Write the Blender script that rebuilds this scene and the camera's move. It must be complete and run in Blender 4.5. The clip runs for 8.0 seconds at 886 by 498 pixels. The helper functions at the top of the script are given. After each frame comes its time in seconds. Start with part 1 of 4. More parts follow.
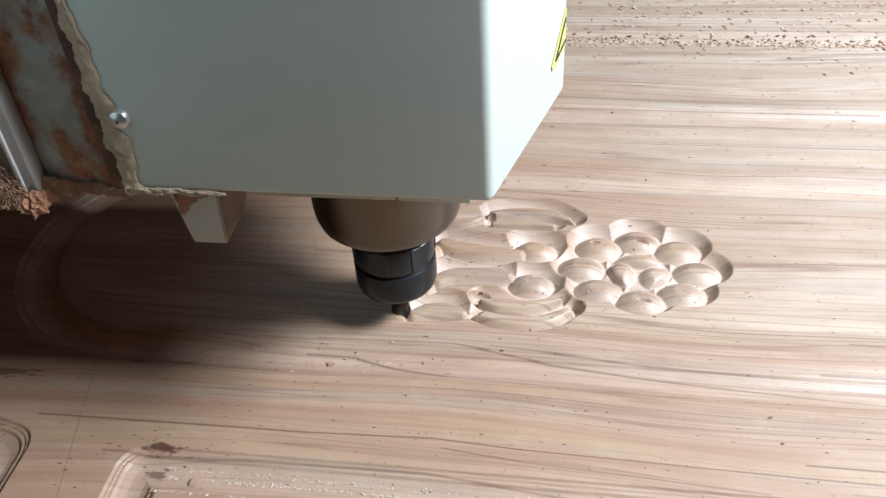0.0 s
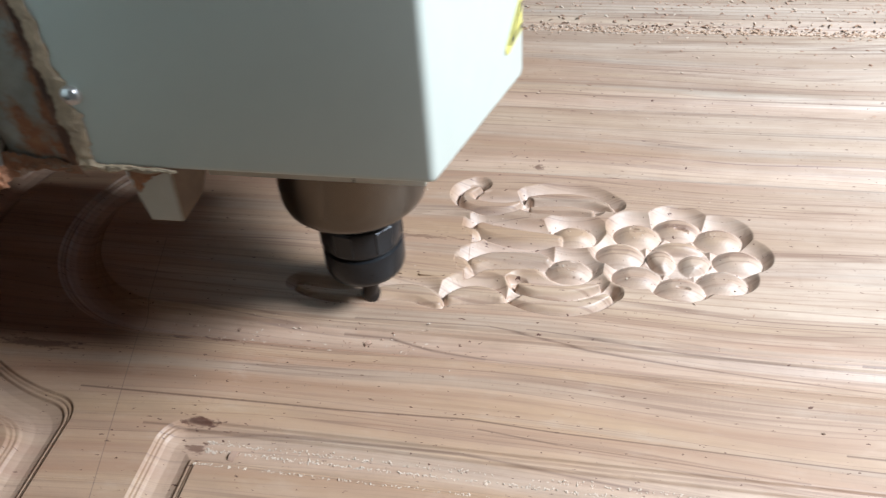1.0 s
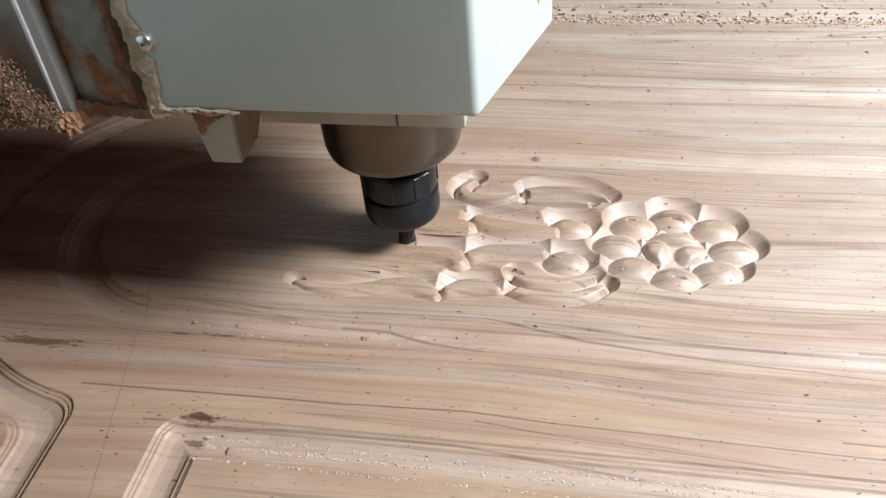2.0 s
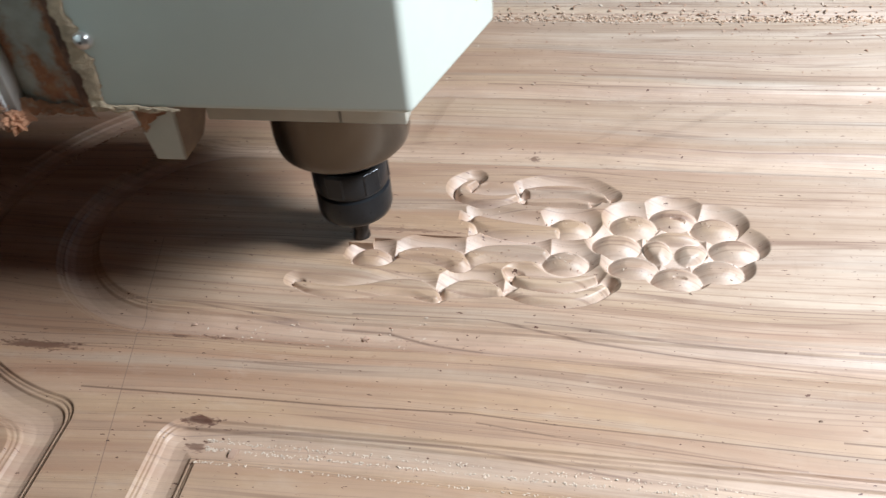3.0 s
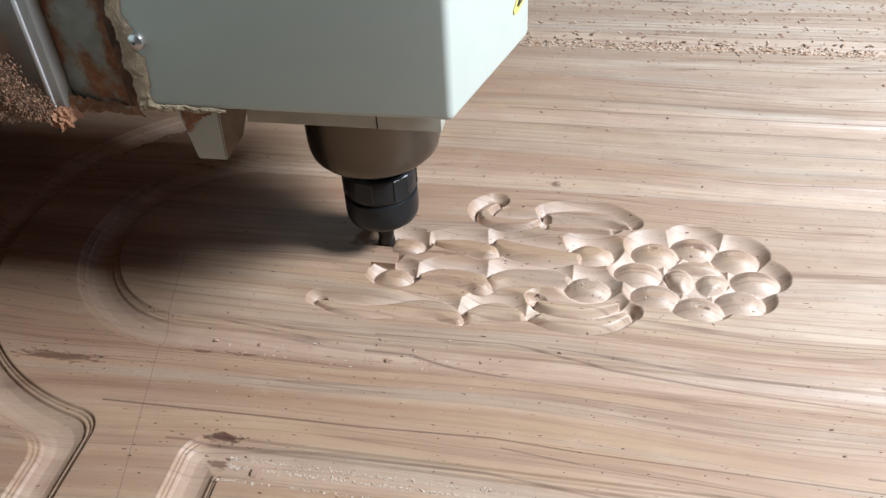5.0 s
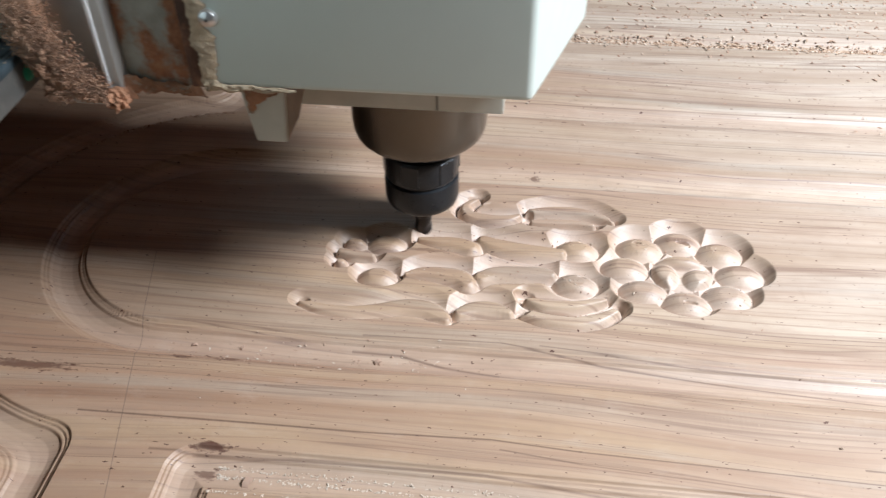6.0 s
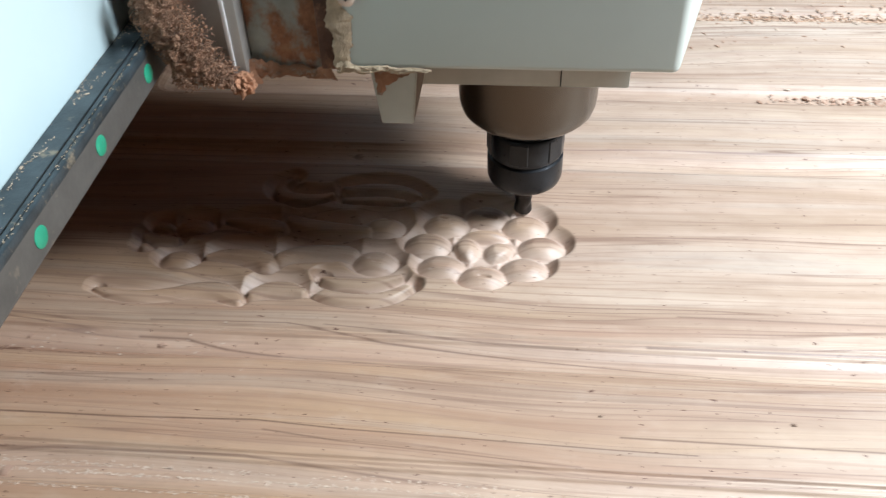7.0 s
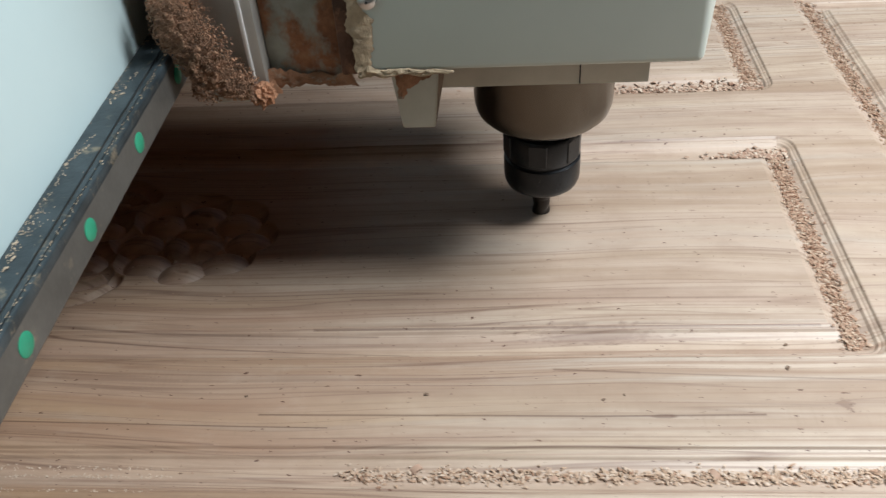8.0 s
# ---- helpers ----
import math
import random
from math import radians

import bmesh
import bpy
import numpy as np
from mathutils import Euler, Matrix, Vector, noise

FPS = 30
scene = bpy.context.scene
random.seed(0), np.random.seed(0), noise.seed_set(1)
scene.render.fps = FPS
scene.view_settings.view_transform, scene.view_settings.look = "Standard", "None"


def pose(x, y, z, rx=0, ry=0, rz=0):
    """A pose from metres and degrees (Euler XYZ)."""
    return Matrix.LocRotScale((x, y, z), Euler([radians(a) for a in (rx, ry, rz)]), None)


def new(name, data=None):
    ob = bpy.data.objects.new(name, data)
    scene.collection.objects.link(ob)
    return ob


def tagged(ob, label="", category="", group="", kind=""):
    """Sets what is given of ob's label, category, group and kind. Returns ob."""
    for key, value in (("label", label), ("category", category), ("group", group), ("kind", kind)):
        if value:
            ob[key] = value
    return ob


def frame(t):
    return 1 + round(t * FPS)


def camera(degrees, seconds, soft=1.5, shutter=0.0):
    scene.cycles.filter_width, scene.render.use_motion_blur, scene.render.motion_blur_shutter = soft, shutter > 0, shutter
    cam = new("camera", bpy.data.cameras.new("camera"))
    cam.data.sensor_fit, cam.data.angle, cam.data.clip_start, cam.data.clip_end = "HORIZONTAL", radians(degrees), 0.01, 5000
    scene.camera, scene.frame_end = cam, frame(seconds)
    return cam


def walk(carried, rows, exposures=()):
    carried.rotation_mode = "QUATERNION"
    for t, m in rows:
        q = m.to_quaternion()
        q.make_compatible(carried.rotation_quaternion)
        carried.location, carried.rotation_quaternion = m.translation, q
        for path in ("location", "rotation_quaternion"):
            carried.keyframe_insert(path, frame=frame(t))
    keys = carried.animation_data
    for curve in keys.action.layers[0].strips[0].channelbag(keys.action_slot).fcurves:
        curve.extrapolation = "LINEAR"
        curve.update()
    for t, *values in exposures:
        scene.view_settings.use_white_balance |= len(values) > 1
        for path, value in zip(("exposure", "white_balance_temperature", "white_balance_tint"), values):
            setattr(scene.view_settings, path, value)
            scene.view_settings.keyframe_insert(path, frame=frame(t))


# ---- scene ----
cam = camera(54.7, 8.0, soft=1.35, shutter=0.25)
walk(cam, [
    (0.0, pose(-0.0497, -0.4413, 0.3834, 49.88, 3.19, 7.80)),
    (0.2, pose(-0.0518, -0.4440, 0.3804, 50.11, 3.32, 9.24)),
    (0.5, pose(-0.0544, -0.4473, 0.3769, 48.98, 2.44, 9.67)),
    (0.7, pose(-0.0558, -0.4474, 0.3772, 48.95, 3.01, 10.21)),
    (1.0, pose(-0.0563, -0.4467, 0.3791, 49.53, 3.49, 9.95)),
    (1.2, pose(-0.0539, -0.4472, 0.3794, 49.22, 3.54, 9.58)),
    (1.5, pose(-0.0500, -0.4479, 0.3794, 48.90, 3.74, 9.32)),
    (1.7, pose(-0.0499, -0.4477, 0.3795, 49.03, 4.08, 9.55)),
    (2.8, pose(-0.0521, -0.4455, 0.3807, 49.09, 4.58, 9.57)),
    (3.0, pose(-0.0520, -0.4453, 0.3809, 48.90, 4.43, 9.41)),
    (3.2, pose(-0.0497, -0.4456, 0.3810, 48.52, 4.36, 9.69)),
    (3.5, pose(-0.0461, -0.4465, 0.3811, 48.64, 4.13, 10.16)),
    (3.7, pose(-0.0483, -0.4463, 0.3804, 48.37, 4.06, 10.03)),
    (4.0, pose(-0.0530, -0.4461, 0.3803, 48.42, 4.01, 9.88)),
    (4.2, pose(-0.0524, -0.4475, 0.3835, 48.76, 4.11, 10.70)),
    (4.5, pose(-0.0534, -0.4492, 0.3882, 50.69, 4.09, 11.72)),
    (4.7, pose(-0.0595, -0.4485, 0.3880, 50.50, 3.80, 11.40)),
    (5.8, pose(-0.1013, -0.4418, 0.3823, 48.95, 0.64, 6.81)),
    (6.0, pose(-0.1055, -0.4406, 0.3817, 49.44, 0.59, 6.54)),
    (6.2, pose(-0.1050, -0.4401, 0.3827, 49.04, 0.12, 5.68)),
    (6.5, pose(-0.0837, -0.4385, 0.3845, 48.95, 0.97, 5.91)),
    (6.7, pose(-0.0477, -0.4342, 0.3832, 48.31, 1.43, 5.80)),
    (7.0, pose(0.0209, -0.4275, 0.3789, 47.94, 1.63, 4.91)),
    (7.2, pose(0.0620, -0.4262, 0.3738, 48.17, 1.34, 3.72)),
    (7.5, pose(0.1222, -0.4283, 0.3669, 49.41, 1.37, 2.35)),
    (8.0, pose(0.2173, -0.4450, 0.3692, 49.37, 3.42, 2.58)),
], exposures=[(0.0, 0.0, 6250, 10), (3.5, 0.0, 6450, 10), (4.5, -0.08, 6400, 10), (6.0, 0.05, 6350, 10), (6.5, 0.12, 6300, 10), (7.0, -0.18, 6450, 10), (7.5, -0.33, 6550, 10), (8.0, -1.05, 6850, 10)])

# ---- light: daylight through two roof lights and the sky above them ----
world = bpy.data.worlds.new("sky")
scene.world = world
world.use_nodes = True
wn = world.node_tree.nodes
sky = wn.new("ShaderNodeTexSky")
sky.sky_type = "NISHITA"
sky.sun_disc = False
sky.sun_elevation, sky.sun_rotation = radians(48), radians(110)
wn["Background"].inputs["Strength"].default_value = 0.10
world.node_tree.links.new(sky.outputs[0], wn["Background"].inputs["Color"])


ROOF = 1.15
SKYLIGHT = dict(x0=0.75, x1=1.25, y0=-0.38, y1=0.10)
FAR = dict(x0=-0.3, x1=2.9, y0=1.25, y1=3.6)
data = bpy.data.lights.new("skylight", "AREA")
data.shape, data.size, data.size_y, data.energy, data.color = "RECTANGLE", 0.50, 0.47, 80, (0.90, 1.0, 1.10)
skylight = new("skylight", data)
skylight.location = (1.0, -0.14, ROOF - 0.01)


# ---- material helpers ----
class Nodes:
    def __init__(self, name):
        self.mat = bpy.data.materials.new(name)
        self.mat.use_nodes = True
        self.tree = self.mat.node_tree
        self.bsdf = self.tree.nodes["Principled BSDF"]

    def add(self, kind, **values):
        n = self.tree.nodes.new("ShaderNode" + kind)
        for key, value in values.items():
            n.inputs[key.replace("_", " ")].default_value = value
        return n

    def link(self, a, b):
        self.tree.links.new(a, b)

    def put(self, a, key):
        self.link(a, self.bsdf.inputs[key])

    def place(self, scale=(1, 1, 1), offset=(0, 0, 0)):
        tc = self.add("TexCoord")
        mp = self.add("Mapping", Scale=scale, Location=offset)
        self.link(tc.outputs["Object"], mp.inputs["Vector"])
        return mp.outputs[0]

    def noise(self, vec, scale, detail=4.0, rough=0.55, distort=0.0):
        n = self.add("TexNoise", Scale=scale, Detail=detail, Roughness=rough, Distortion=distort)
        self.link(vec, n.inputs["Vector"])
        return n.outputs["Fac"]

    def ramp(self, fac, stops):
        n = self.add("ValToRGB")
        el = n.color_ramp.elements
        while len(el) < len(stops):
            el.new(0.5)
        for e, (pos, col) in zip(el, stops):
            e.position = pos
            e.color = (*col, 1) if len(col) == 3 else col
        self.link(fac, n.inputs["Fac"])
        return n.outputs["Color"]

    def math(self, op, a, b=None, clamp=False):
        n = self.add("Math")
        n.operation, n.use_clamp = op, clamp
        for i, v in enumerate((a, b)):
            if v is None:
                continue
            if isinstance(v, (int, float)):
                n.inputs[i].default_value = v
            else:
                self.link(v, n.inputs[i])
        return n.outputs[0]

    def mix(self, fac, a, b, mode="MIX"):
        n = self.add("Mix")
        n.data_type, n.blend_type = "RGBA", mode
        for i, v in ((0, fac), (6, a), (7, b)):
            if isinstance(v, (int, float)):
                n.inputs[i].default_value = v
            elif isinstance(v, tuple):
                n.inputs[i].default_value = (*v, 1)
            else:
                self.link(v, n.inputs[i])
        return n.outputs[2]

    def bump(self, height, strength=0.3, distance=0.001):
        n = self.add("Bump", Strength=strength, Distance=distance)
        self.link(height, n.inputs["Height"])
        self.put(n.outputs[0], "Normal")


def plain(name, colour, rough, metal=0.0, vary=0.12, scale=30.0, bump=0.1, dust=None, dust_amount=0.5):
    n = Nodes(name)
    v = n.place()
    a = n.noise(v, scale, 6)
    b = n.noise(v, scale * 9, 3)
    dark = tuple(c * (1 - vary) for c in colour)
    light = tuple(min(1, c * (1 + vary)) for c in colour)
    col = n.ramp(a, [(0.3, dark), (0.7, light)])
    if dust:
        m = n.ramp(n.noise(v, scale * 1.7, 8, 0.7), [(dust_amount, (0, 0, 0)), (dust_amount + 0.12, (1, 1, 1))])
        col = n.mix(m, col, dust)
    n.put(col, "Base Color")
    rr = n.ramp(b, [(0.2, (rough * 0.85,) * 3), (0.8, (min(1, rough * 1.15),) * 3)])
    n.put(rr, "Roughness")
    n.bsdf.inputs["Metallic"].default_value = metal
    n.bump(b, bump, 0.0006)
    return n.mat


# knots and dark streaks of the wood: x, y, half length, half width, strength
KNOTS = [(-0.267, -0.1735, 0.010, 0.0028, 0.95), (-0.266, -0.188, 0.006, 0.003, 0.7), (-0.044, 0.085, 0.0050, 0.0045, 0.8),
         (-0.101, 0.098, 0.0030, 0.0032, 0.75), (-0.306, -0.111, 0.008, 0.0025, 0.75), (-0.278, -0.110, 0.008, 0.0022, 0.7),
         (-0.395, -0.128, 0.028, 0.0035, 0.75), (-0.036, 0.178, 0.010, 0.004, 0.5), (0.267, -0.0905, 0.036, 0.0055, 0.30),
         (0.395, -0.146, 0.0045, 0.0035, 0.5), (-0.19, 0.0, 0.04, 0.0018, 0.5), (0.300, -0.1545, 0.008, 0.0016, 0.5)]


# long dark lines: from x, y to x, y, half width, strength
LINES = [(-0.350, -0.1575, -0.188, -0.1568, 0.0007, 0.85), (-0.188, -0.1568, -0.116, -0.1541, 0.0006, 0.85), (-0.116, -0.1541, -0.067, -0.1571, 0.0005, 0.85), (-0.067, -0.1571, 0.12, -0.1610, 0.0005, 0.75),
         (-0.2052, -0.0923, -0.1756, -0.0926, 0.0010, 0.6), (-0.1756, -0.0926, -0.1478, -0.0995, 0.0012, 0.75), (-0.1478, -0.0995, -0.1144, -0.1038, 0.0012, 0.65), (-0.1144, -0.1038, 0.06, -0.1120, 0.0007, 0.5),
         (-0.200, -0.0827, -0.115, -0.0810, 0.0006, 0.6), (-0.115, -0.0810, -0.054, -0.0899, 0.0007, 0.7), (-0.054, -0.0899, 0.024, -0.0960, 0.0007, 0.7), (0.024, -0.0960, 0.16, -0.1050, 0.0006, 0.6),
         (-0.30, -0.1790, -0.1187, -0.1763, 0.0009, 0.6), (-0.1187, -0.1763, -0.019, -0.1838, 0.0008, 0.55), (-0.111, -0.1601, -0.067, -0.1651, 0.0006, 0.6), (-0.067, -0.1651, 0.06, -0.1720, 0.0005, 0.5),
         (-0.092, -0.0809, 0.003, -0.0871, 0.0006, 0.6), (0.003, -0.0871, 0.14, -0.0895, 0.0006, 0.5), (-0.15, 0.2024, 0.2, 0.2017, 0.0007, 0.5), (-0.2, 0.1467, 0.2, 0.1476, 0.0006, 0.45),
         (0.08, -0.1520, 0.264, -0.1543, 0.0007, 0.75), (0.264, -0.1543, 0.353, -0.1532, 0.0007, 0.8), (0.10, -0.1680, 0.45, -0.1672, 0.0005, 0.4), (0.12, -0.1735, 0.45, -0.1742, 0.0005, 0.35),
         (0.243, -0.1207, 0.291, -0.1238, 0.0009, 0.6), (0.291, -0.1238, 0.45, -0.1315, 0.0006, 0.5), (0.10, -0.0855, 0.40, -0.0854, 0.0007, 0.6), (0.12, -0.0620, 0.38, -0.0640, 0.0009, 0.45)]


def wood_material():
    n = Nodes("carved_wood")
    tc = n.add("TexCoord")
    sep = n.add("SeparateXYZ")
    n.link(tc.outputs["Object"], sep.inputs[0])
    # the grain waves a little along its length
    wav = n.noise(n.place((1.5, 6, 0)), 1.0, 2)
    comb = n.add("CombineXYZ")
    n.link(sep.outputs[0], comb.inputs[0])
    lean = n.math("MULTIPLY", n.math("SUBTRACT", wav, 0.5), 0.075)
    yy = n.math("ADD", sep.outputs[1], lean)
    n.link(yy, comb.inputs[1])

    def stretched(sx, sy, detail, rough=0.6, offset=(0, 0, 0)):
        m = n.add("Mapping", Scale=(sx, sy, 1), Location=offset)
        n.link(comb.outputs[0], m.inputs["Vector"])
        return n.noise(m.outputs[0], 1.0, detail, rough)

    broad = stretched(1.4, 26, 3)
    band = stretched(1.7, 40, 4, 0.62, (3, 1, 0))
    fine = stretched(6, 520, 3, 0.7, (1, 5, 0))
    grey = stretched(2.0, 44, 3, 0.6, (9, 2, 0))
    red = stretched(1.5, 38, 3, 0.6, (4, 8, 0))
    col = n.ramp(band, [(0.26, (0.235, 0.142, 0.100)), (0.40, (0.350, 0.240, 0.172)), (0.54, (0.440, 0.328, 0.246)), (0.74, (0.535, 0.430, 0.340))])
    col = n.mix(n.ramp(broad, [(0.46, (0, 0, 0)), (0.64, (0.55, 0.55, 0.55))]), col, (0.545, 0.445, 0.355))
    area = stretched(1.1, 7, 2, 0.5, (5, 3, 0))
    col = n.mix(n.ramp(area, [(0.40, (0.42, 0.42, 0.42)), (0.62, (0, 0, 0))]), col, (0.316, 0.189, 0.125))
    tan = stretched(2.6, 50, 3, 0.6, (12, 6, 0))
    col = n.mix(n.ramp(tan, [(0.48, (0, 0, 0)), (0.66, (0.7, 0.7, 0.7))]), col, (0.425, 0.310, 0.210))
    col = n.mix(n.ramp(red, [(0.54, (0, 0, 0)), (0.70, (0.55, 0.55, 0.55))]), col, (0.330, 0.190, 0.130))
    col = n.mix(n.ramp(grey, [(0.55, (0, 0, 0)), (0.66, (0.6, 0.6, 0.6))]), col, (0.375, 0.315, 0.262))
    col = n.mix(n.ramp(fine, [(0.30, (0.22, 0.22, 0.22)), (0.45, (0, 0, 0))]), col, (0.263, 0.159, 0.104))
    streak = stretched(1.6, 120, 4, 0.7, (8, 4, 0))
    col = n.mix(n.ramp(streak, [(0.30, (0.50, 0.50, 0.50)), (0.43, (0, 0, 0))]), col, (0.240, 0.143, 0.092))
    # wood tone plus painted light fall-off and sheen: redder-dark arched end, paler other end
    side = n.math("ADD", n.math("ADD", n.math("MULTIPLY", sep.outputs[0], 1.6), n.math("MULTIPLY", sep.outputs[1], 0.9)), n.math("MULTIPLY", area, 0.5))
    col = n.mix(n.ramp(side, [(-0.0, (0.9, 0.9, 0.9)), (0.45, (0, 0, 0))]), col, (0.94, 0.82, 0.71), "MULTIPLY")
    col = n.mix(n.ramp(side, [(0.30, (0, 0, 0)), (0.75, (0.30, 0.30, 0.30))]), col, (0.560, 0.478, 0.400))
    brown = stretched(1.3, 34, 4, 0.65, (15, 9, 0))
    brown = n.math("MULTIPLY", n.ramp(brown, [(0.48, (0, 0, 0)), (0.62, (0.8, 0.8, 0.8))]), n.ramp(side, [(0.25, (0, 0, 0)), (0.55, (1, 1, 1))]))
    col = n.mix(brown, col, (0.335, 0.235, 0.165))
    # a band of close reddish streaks in the middle plank
    zone = n.math("SUBTRACT", 1.0, n.math("DIVIDE", n.math("ABSOLUTE", n.math("ADD", yy, 0.103)), 0.034), True)
    close = stretched(2.2, 150, 4, 0.7, (17, 5, 0))
    col = n.mix(n.math("MULTIPLY", zone, n.ramp(close, [(0.46, (0, 0, 0)), (0.60, (0.85, 0.85, 0.85))])), col, (0.285, 0.175, 0.115))
    # thin dark growth lines
    for sx, sy, off, width, tone in ((0.8, 46, 2, 0.010, 0.80), (1.0, 70, 14, 0.013, 0.60), (1.2, 120, 7, 0.016, 0.30), (2.0, 240, 11, 0.035, 0.10)):
        line = stretched(sx, sy, 2, 0.5, (off, off, 0))
        gate = stretched(3.0, 30, 2, 0.5, (off + 3, off, 0))
        lm = n.math("ABSOLUTE", n.math("SUBTRACT", line, 0.5))
        lm = n.math("MULTIPLY", n.math("SUBTRACT", 1.0, n.math("DIVIDE", lm, width), True), n.math("MULTIPLY", n.math("SUBTRACT", gate, 0.30), 3.0, True))
        col = n.mix(n.math("MULTIPLY", lm, tone), col, (0.17, 0.095, 0.065))
    # short open pores along the grain
    pore = stretched(45, 900, 1, 0.5, (6, 3, 0))
    col = n.mix(n.ramp(pore, [(0.76, (0, 0, 0)), (0.86, (0.2, 0.2, 0.2))]), col, (0.20, 0.125, 0.09))
    # freshly cut wood below the planed face is paler
    cut = n.add("MapRange")
    cut.inputs["From Min"].default_value, cut.inputs["From Max"].default_value = -0.0016, -0.0058
    n.link(sep.outputs[2], cut.inputs["Value"])
    pale = n.mix(n.noise(n.place((60, 60, 60)), 1.0, 3), (0.545, 0.395, 0.315), (0.660, 0.525, 0.440))
    fresh = n.math("MULTIPLY", n.math("LESS_THAN", n.math("ABSOLUTE", sep.outputs[1]), 0.081), n.math("GREATER_THAN", sep.outputs[0], -0.262))
    fresh = n.math("ADD", n.math("MULTIPLY", n.math("MULTIPLY", fresh, n.math("LESS_THAN", sep.outputs[0], 0.07)), 0.38), 0.20)
    col = n.mix(n.math("MULTIPLY", cut.outputs[0], fresh), col, pale)
    # knots
    ragged = n.noise(n.place((170, 420, 1)), 1.0, 3, 0.6)
    for x, y, a, b, s in KNOTS:
        dx = n.math("DIVIDE", n.math("SUBTRACT", sep.outputs[0], x), a)
        dy = n.math("DIVIDE", n.math("SUBTRACT", sep.outputs[1], y), b)
        r2 = n.math("ADD", n.math("MULTIPLY", dx, dx), n.math("MULTIPLY", dy, dy))
        wob = n.math("MULTIPLY", r2, n.math("ADD", n.math("MULTIPLY", ragged, 5.0), -1.6))
        m = n.math("MULTIPLY", n.math("MULTIPLY", n.math("SUBTRACT", 1.0, wob), 1.5, True), s)
        col = n.mix(m, col, (0.095, 0.038, 0.024))
    # cloudy mottling and faint saw ticks across the grain
    cloud = n.noise(n.place((26, 70, 1)), 1.0, 5, 0.65)
    col = n.mix(n.ramp(cloud, [(0.30, (0.34, 0.34, 0.34)), (0.52, (0, 0, 0))]), col, (0.275, 0.182, 0.127))
    col = n.mix(n.ramp(cloud, [(0.55, (0, 0, 0)), (0.80, (0.20, 0.20, 0.20))]), col, (0.612, 0.512, 0.414))
    tick = n.noise(n.place((420, 30, 1)), 1.0, 2, 0.5)
    tickgate = n.noise(n.place((5, 36, 1), (2, 2, 0)), 1.0, 2)
    tm = n.math("MULTIPLY", n.ramp(tick, [(0.55, (0, 0, 0)), (0.72, (1, 1, 1))]), n.ramp(tickgate, [(0.52, (0, 0, 0)), (0.62, (0.12, 0.12, 0.12))]))
    col = n.mix(tm, col, (0.224, 0.148, 0.099))
    arcs = n.add("TexWave", Scale=1.0, Distortion=5.0, Detail=3.0, Detail_Scale=1.2)
    n.link(n.place((1.6, 42, 0), (0.3, 0.8, 0)), arcs.inputs["Vector"])
    arcs.bands_direction = "Y"
    am = n.math("MULTIPLY", n.ramp(arcs.outputs["Fac"], [(0.0, (0.5, 0.5, 0.5)), (0.16, (0, 0, 0))]), n.ramp(area, [(0.45, (0, 0, 0)), (0.6, (1, 1, 1))]))
    col = n.mix(am, col, (0.254, 0.152, 0.103))
    # long single cracks and dark lines
    for x0, y0, x1, y1, half, tone in LINES:
        slope = (y1 - y0) / (x1 - x0)
        off = n.math("SUBTRACT", n.math("SUBTRACT", n.math("ADD", sep.outputs[1], n.math("MULTIPLY", lean, 0.10)), n.math("MULTIPLY", sep.outputs[0], slope)), y0 - slope * x0)
        lm = n.math("SUBTRACT", 1.0, n.math("DIVIDE", n.math("ABSOLUTE", off), half * 1.45), True)
        lm = n.math("MULTIPLY", lm, n.math("MULTIPLY", n.math("GREATER_THAN", sep.outputs[0], x0), n.math("LESS_THAN", sep.outputs[0], x1)))
        col = n.mix(n.math("MULTIPLY", lm, tone), col, (0.11, 0.058, 0.040))
    # a marking line scribed across the grain
    sc = n.math("ABSOLUTE", n.math("ADD", n.math("ADD", sep.outputs[0], n.math("MULTIPLY", sep.outputs[1], 0.234)), 0.3605))
    sc = n.math("MULTIPLY", n.math("SUBTRACT", 1.0, n.math("DIVIDE", sc, 0.00055), True), n.math("LESS_THAN", sep.outputs[1], -0.02))
    col = n.mix(n.math("MULTIPLY", sc, n.math("MULTIPLY", fine, 1.1)), col, (0.12, 0.08, 0.065))
    # pores and specks
    spk = n.noise(n.place((160, 420, 1)), 1.0, 1)
    col = n.mix(n.ramp(spk, [(0.90, (0, 0, 0)), (0.94, (0.7, 0.7, 0.7))]), col, (0.20, 0.12, 0.08))
    n.put(col, "Base Color")
    n.put(n.ramp(band, [(0.3, (0.56,) * 3), (0.7, (0.47,) * 3)]), "Roughness")
    n.bsdf.inputs["Specular IOR Level"].default_value = 0.6
    h = n.math("ADD", n.math("MULTIPLY", fine, 0.7), n.math("MULTIPLY", n.noise(n.place((300, 300, 300)), 1.0, 2), 0.5))
    n.bump(h, 0.25, 0.0006)
    return n.mat


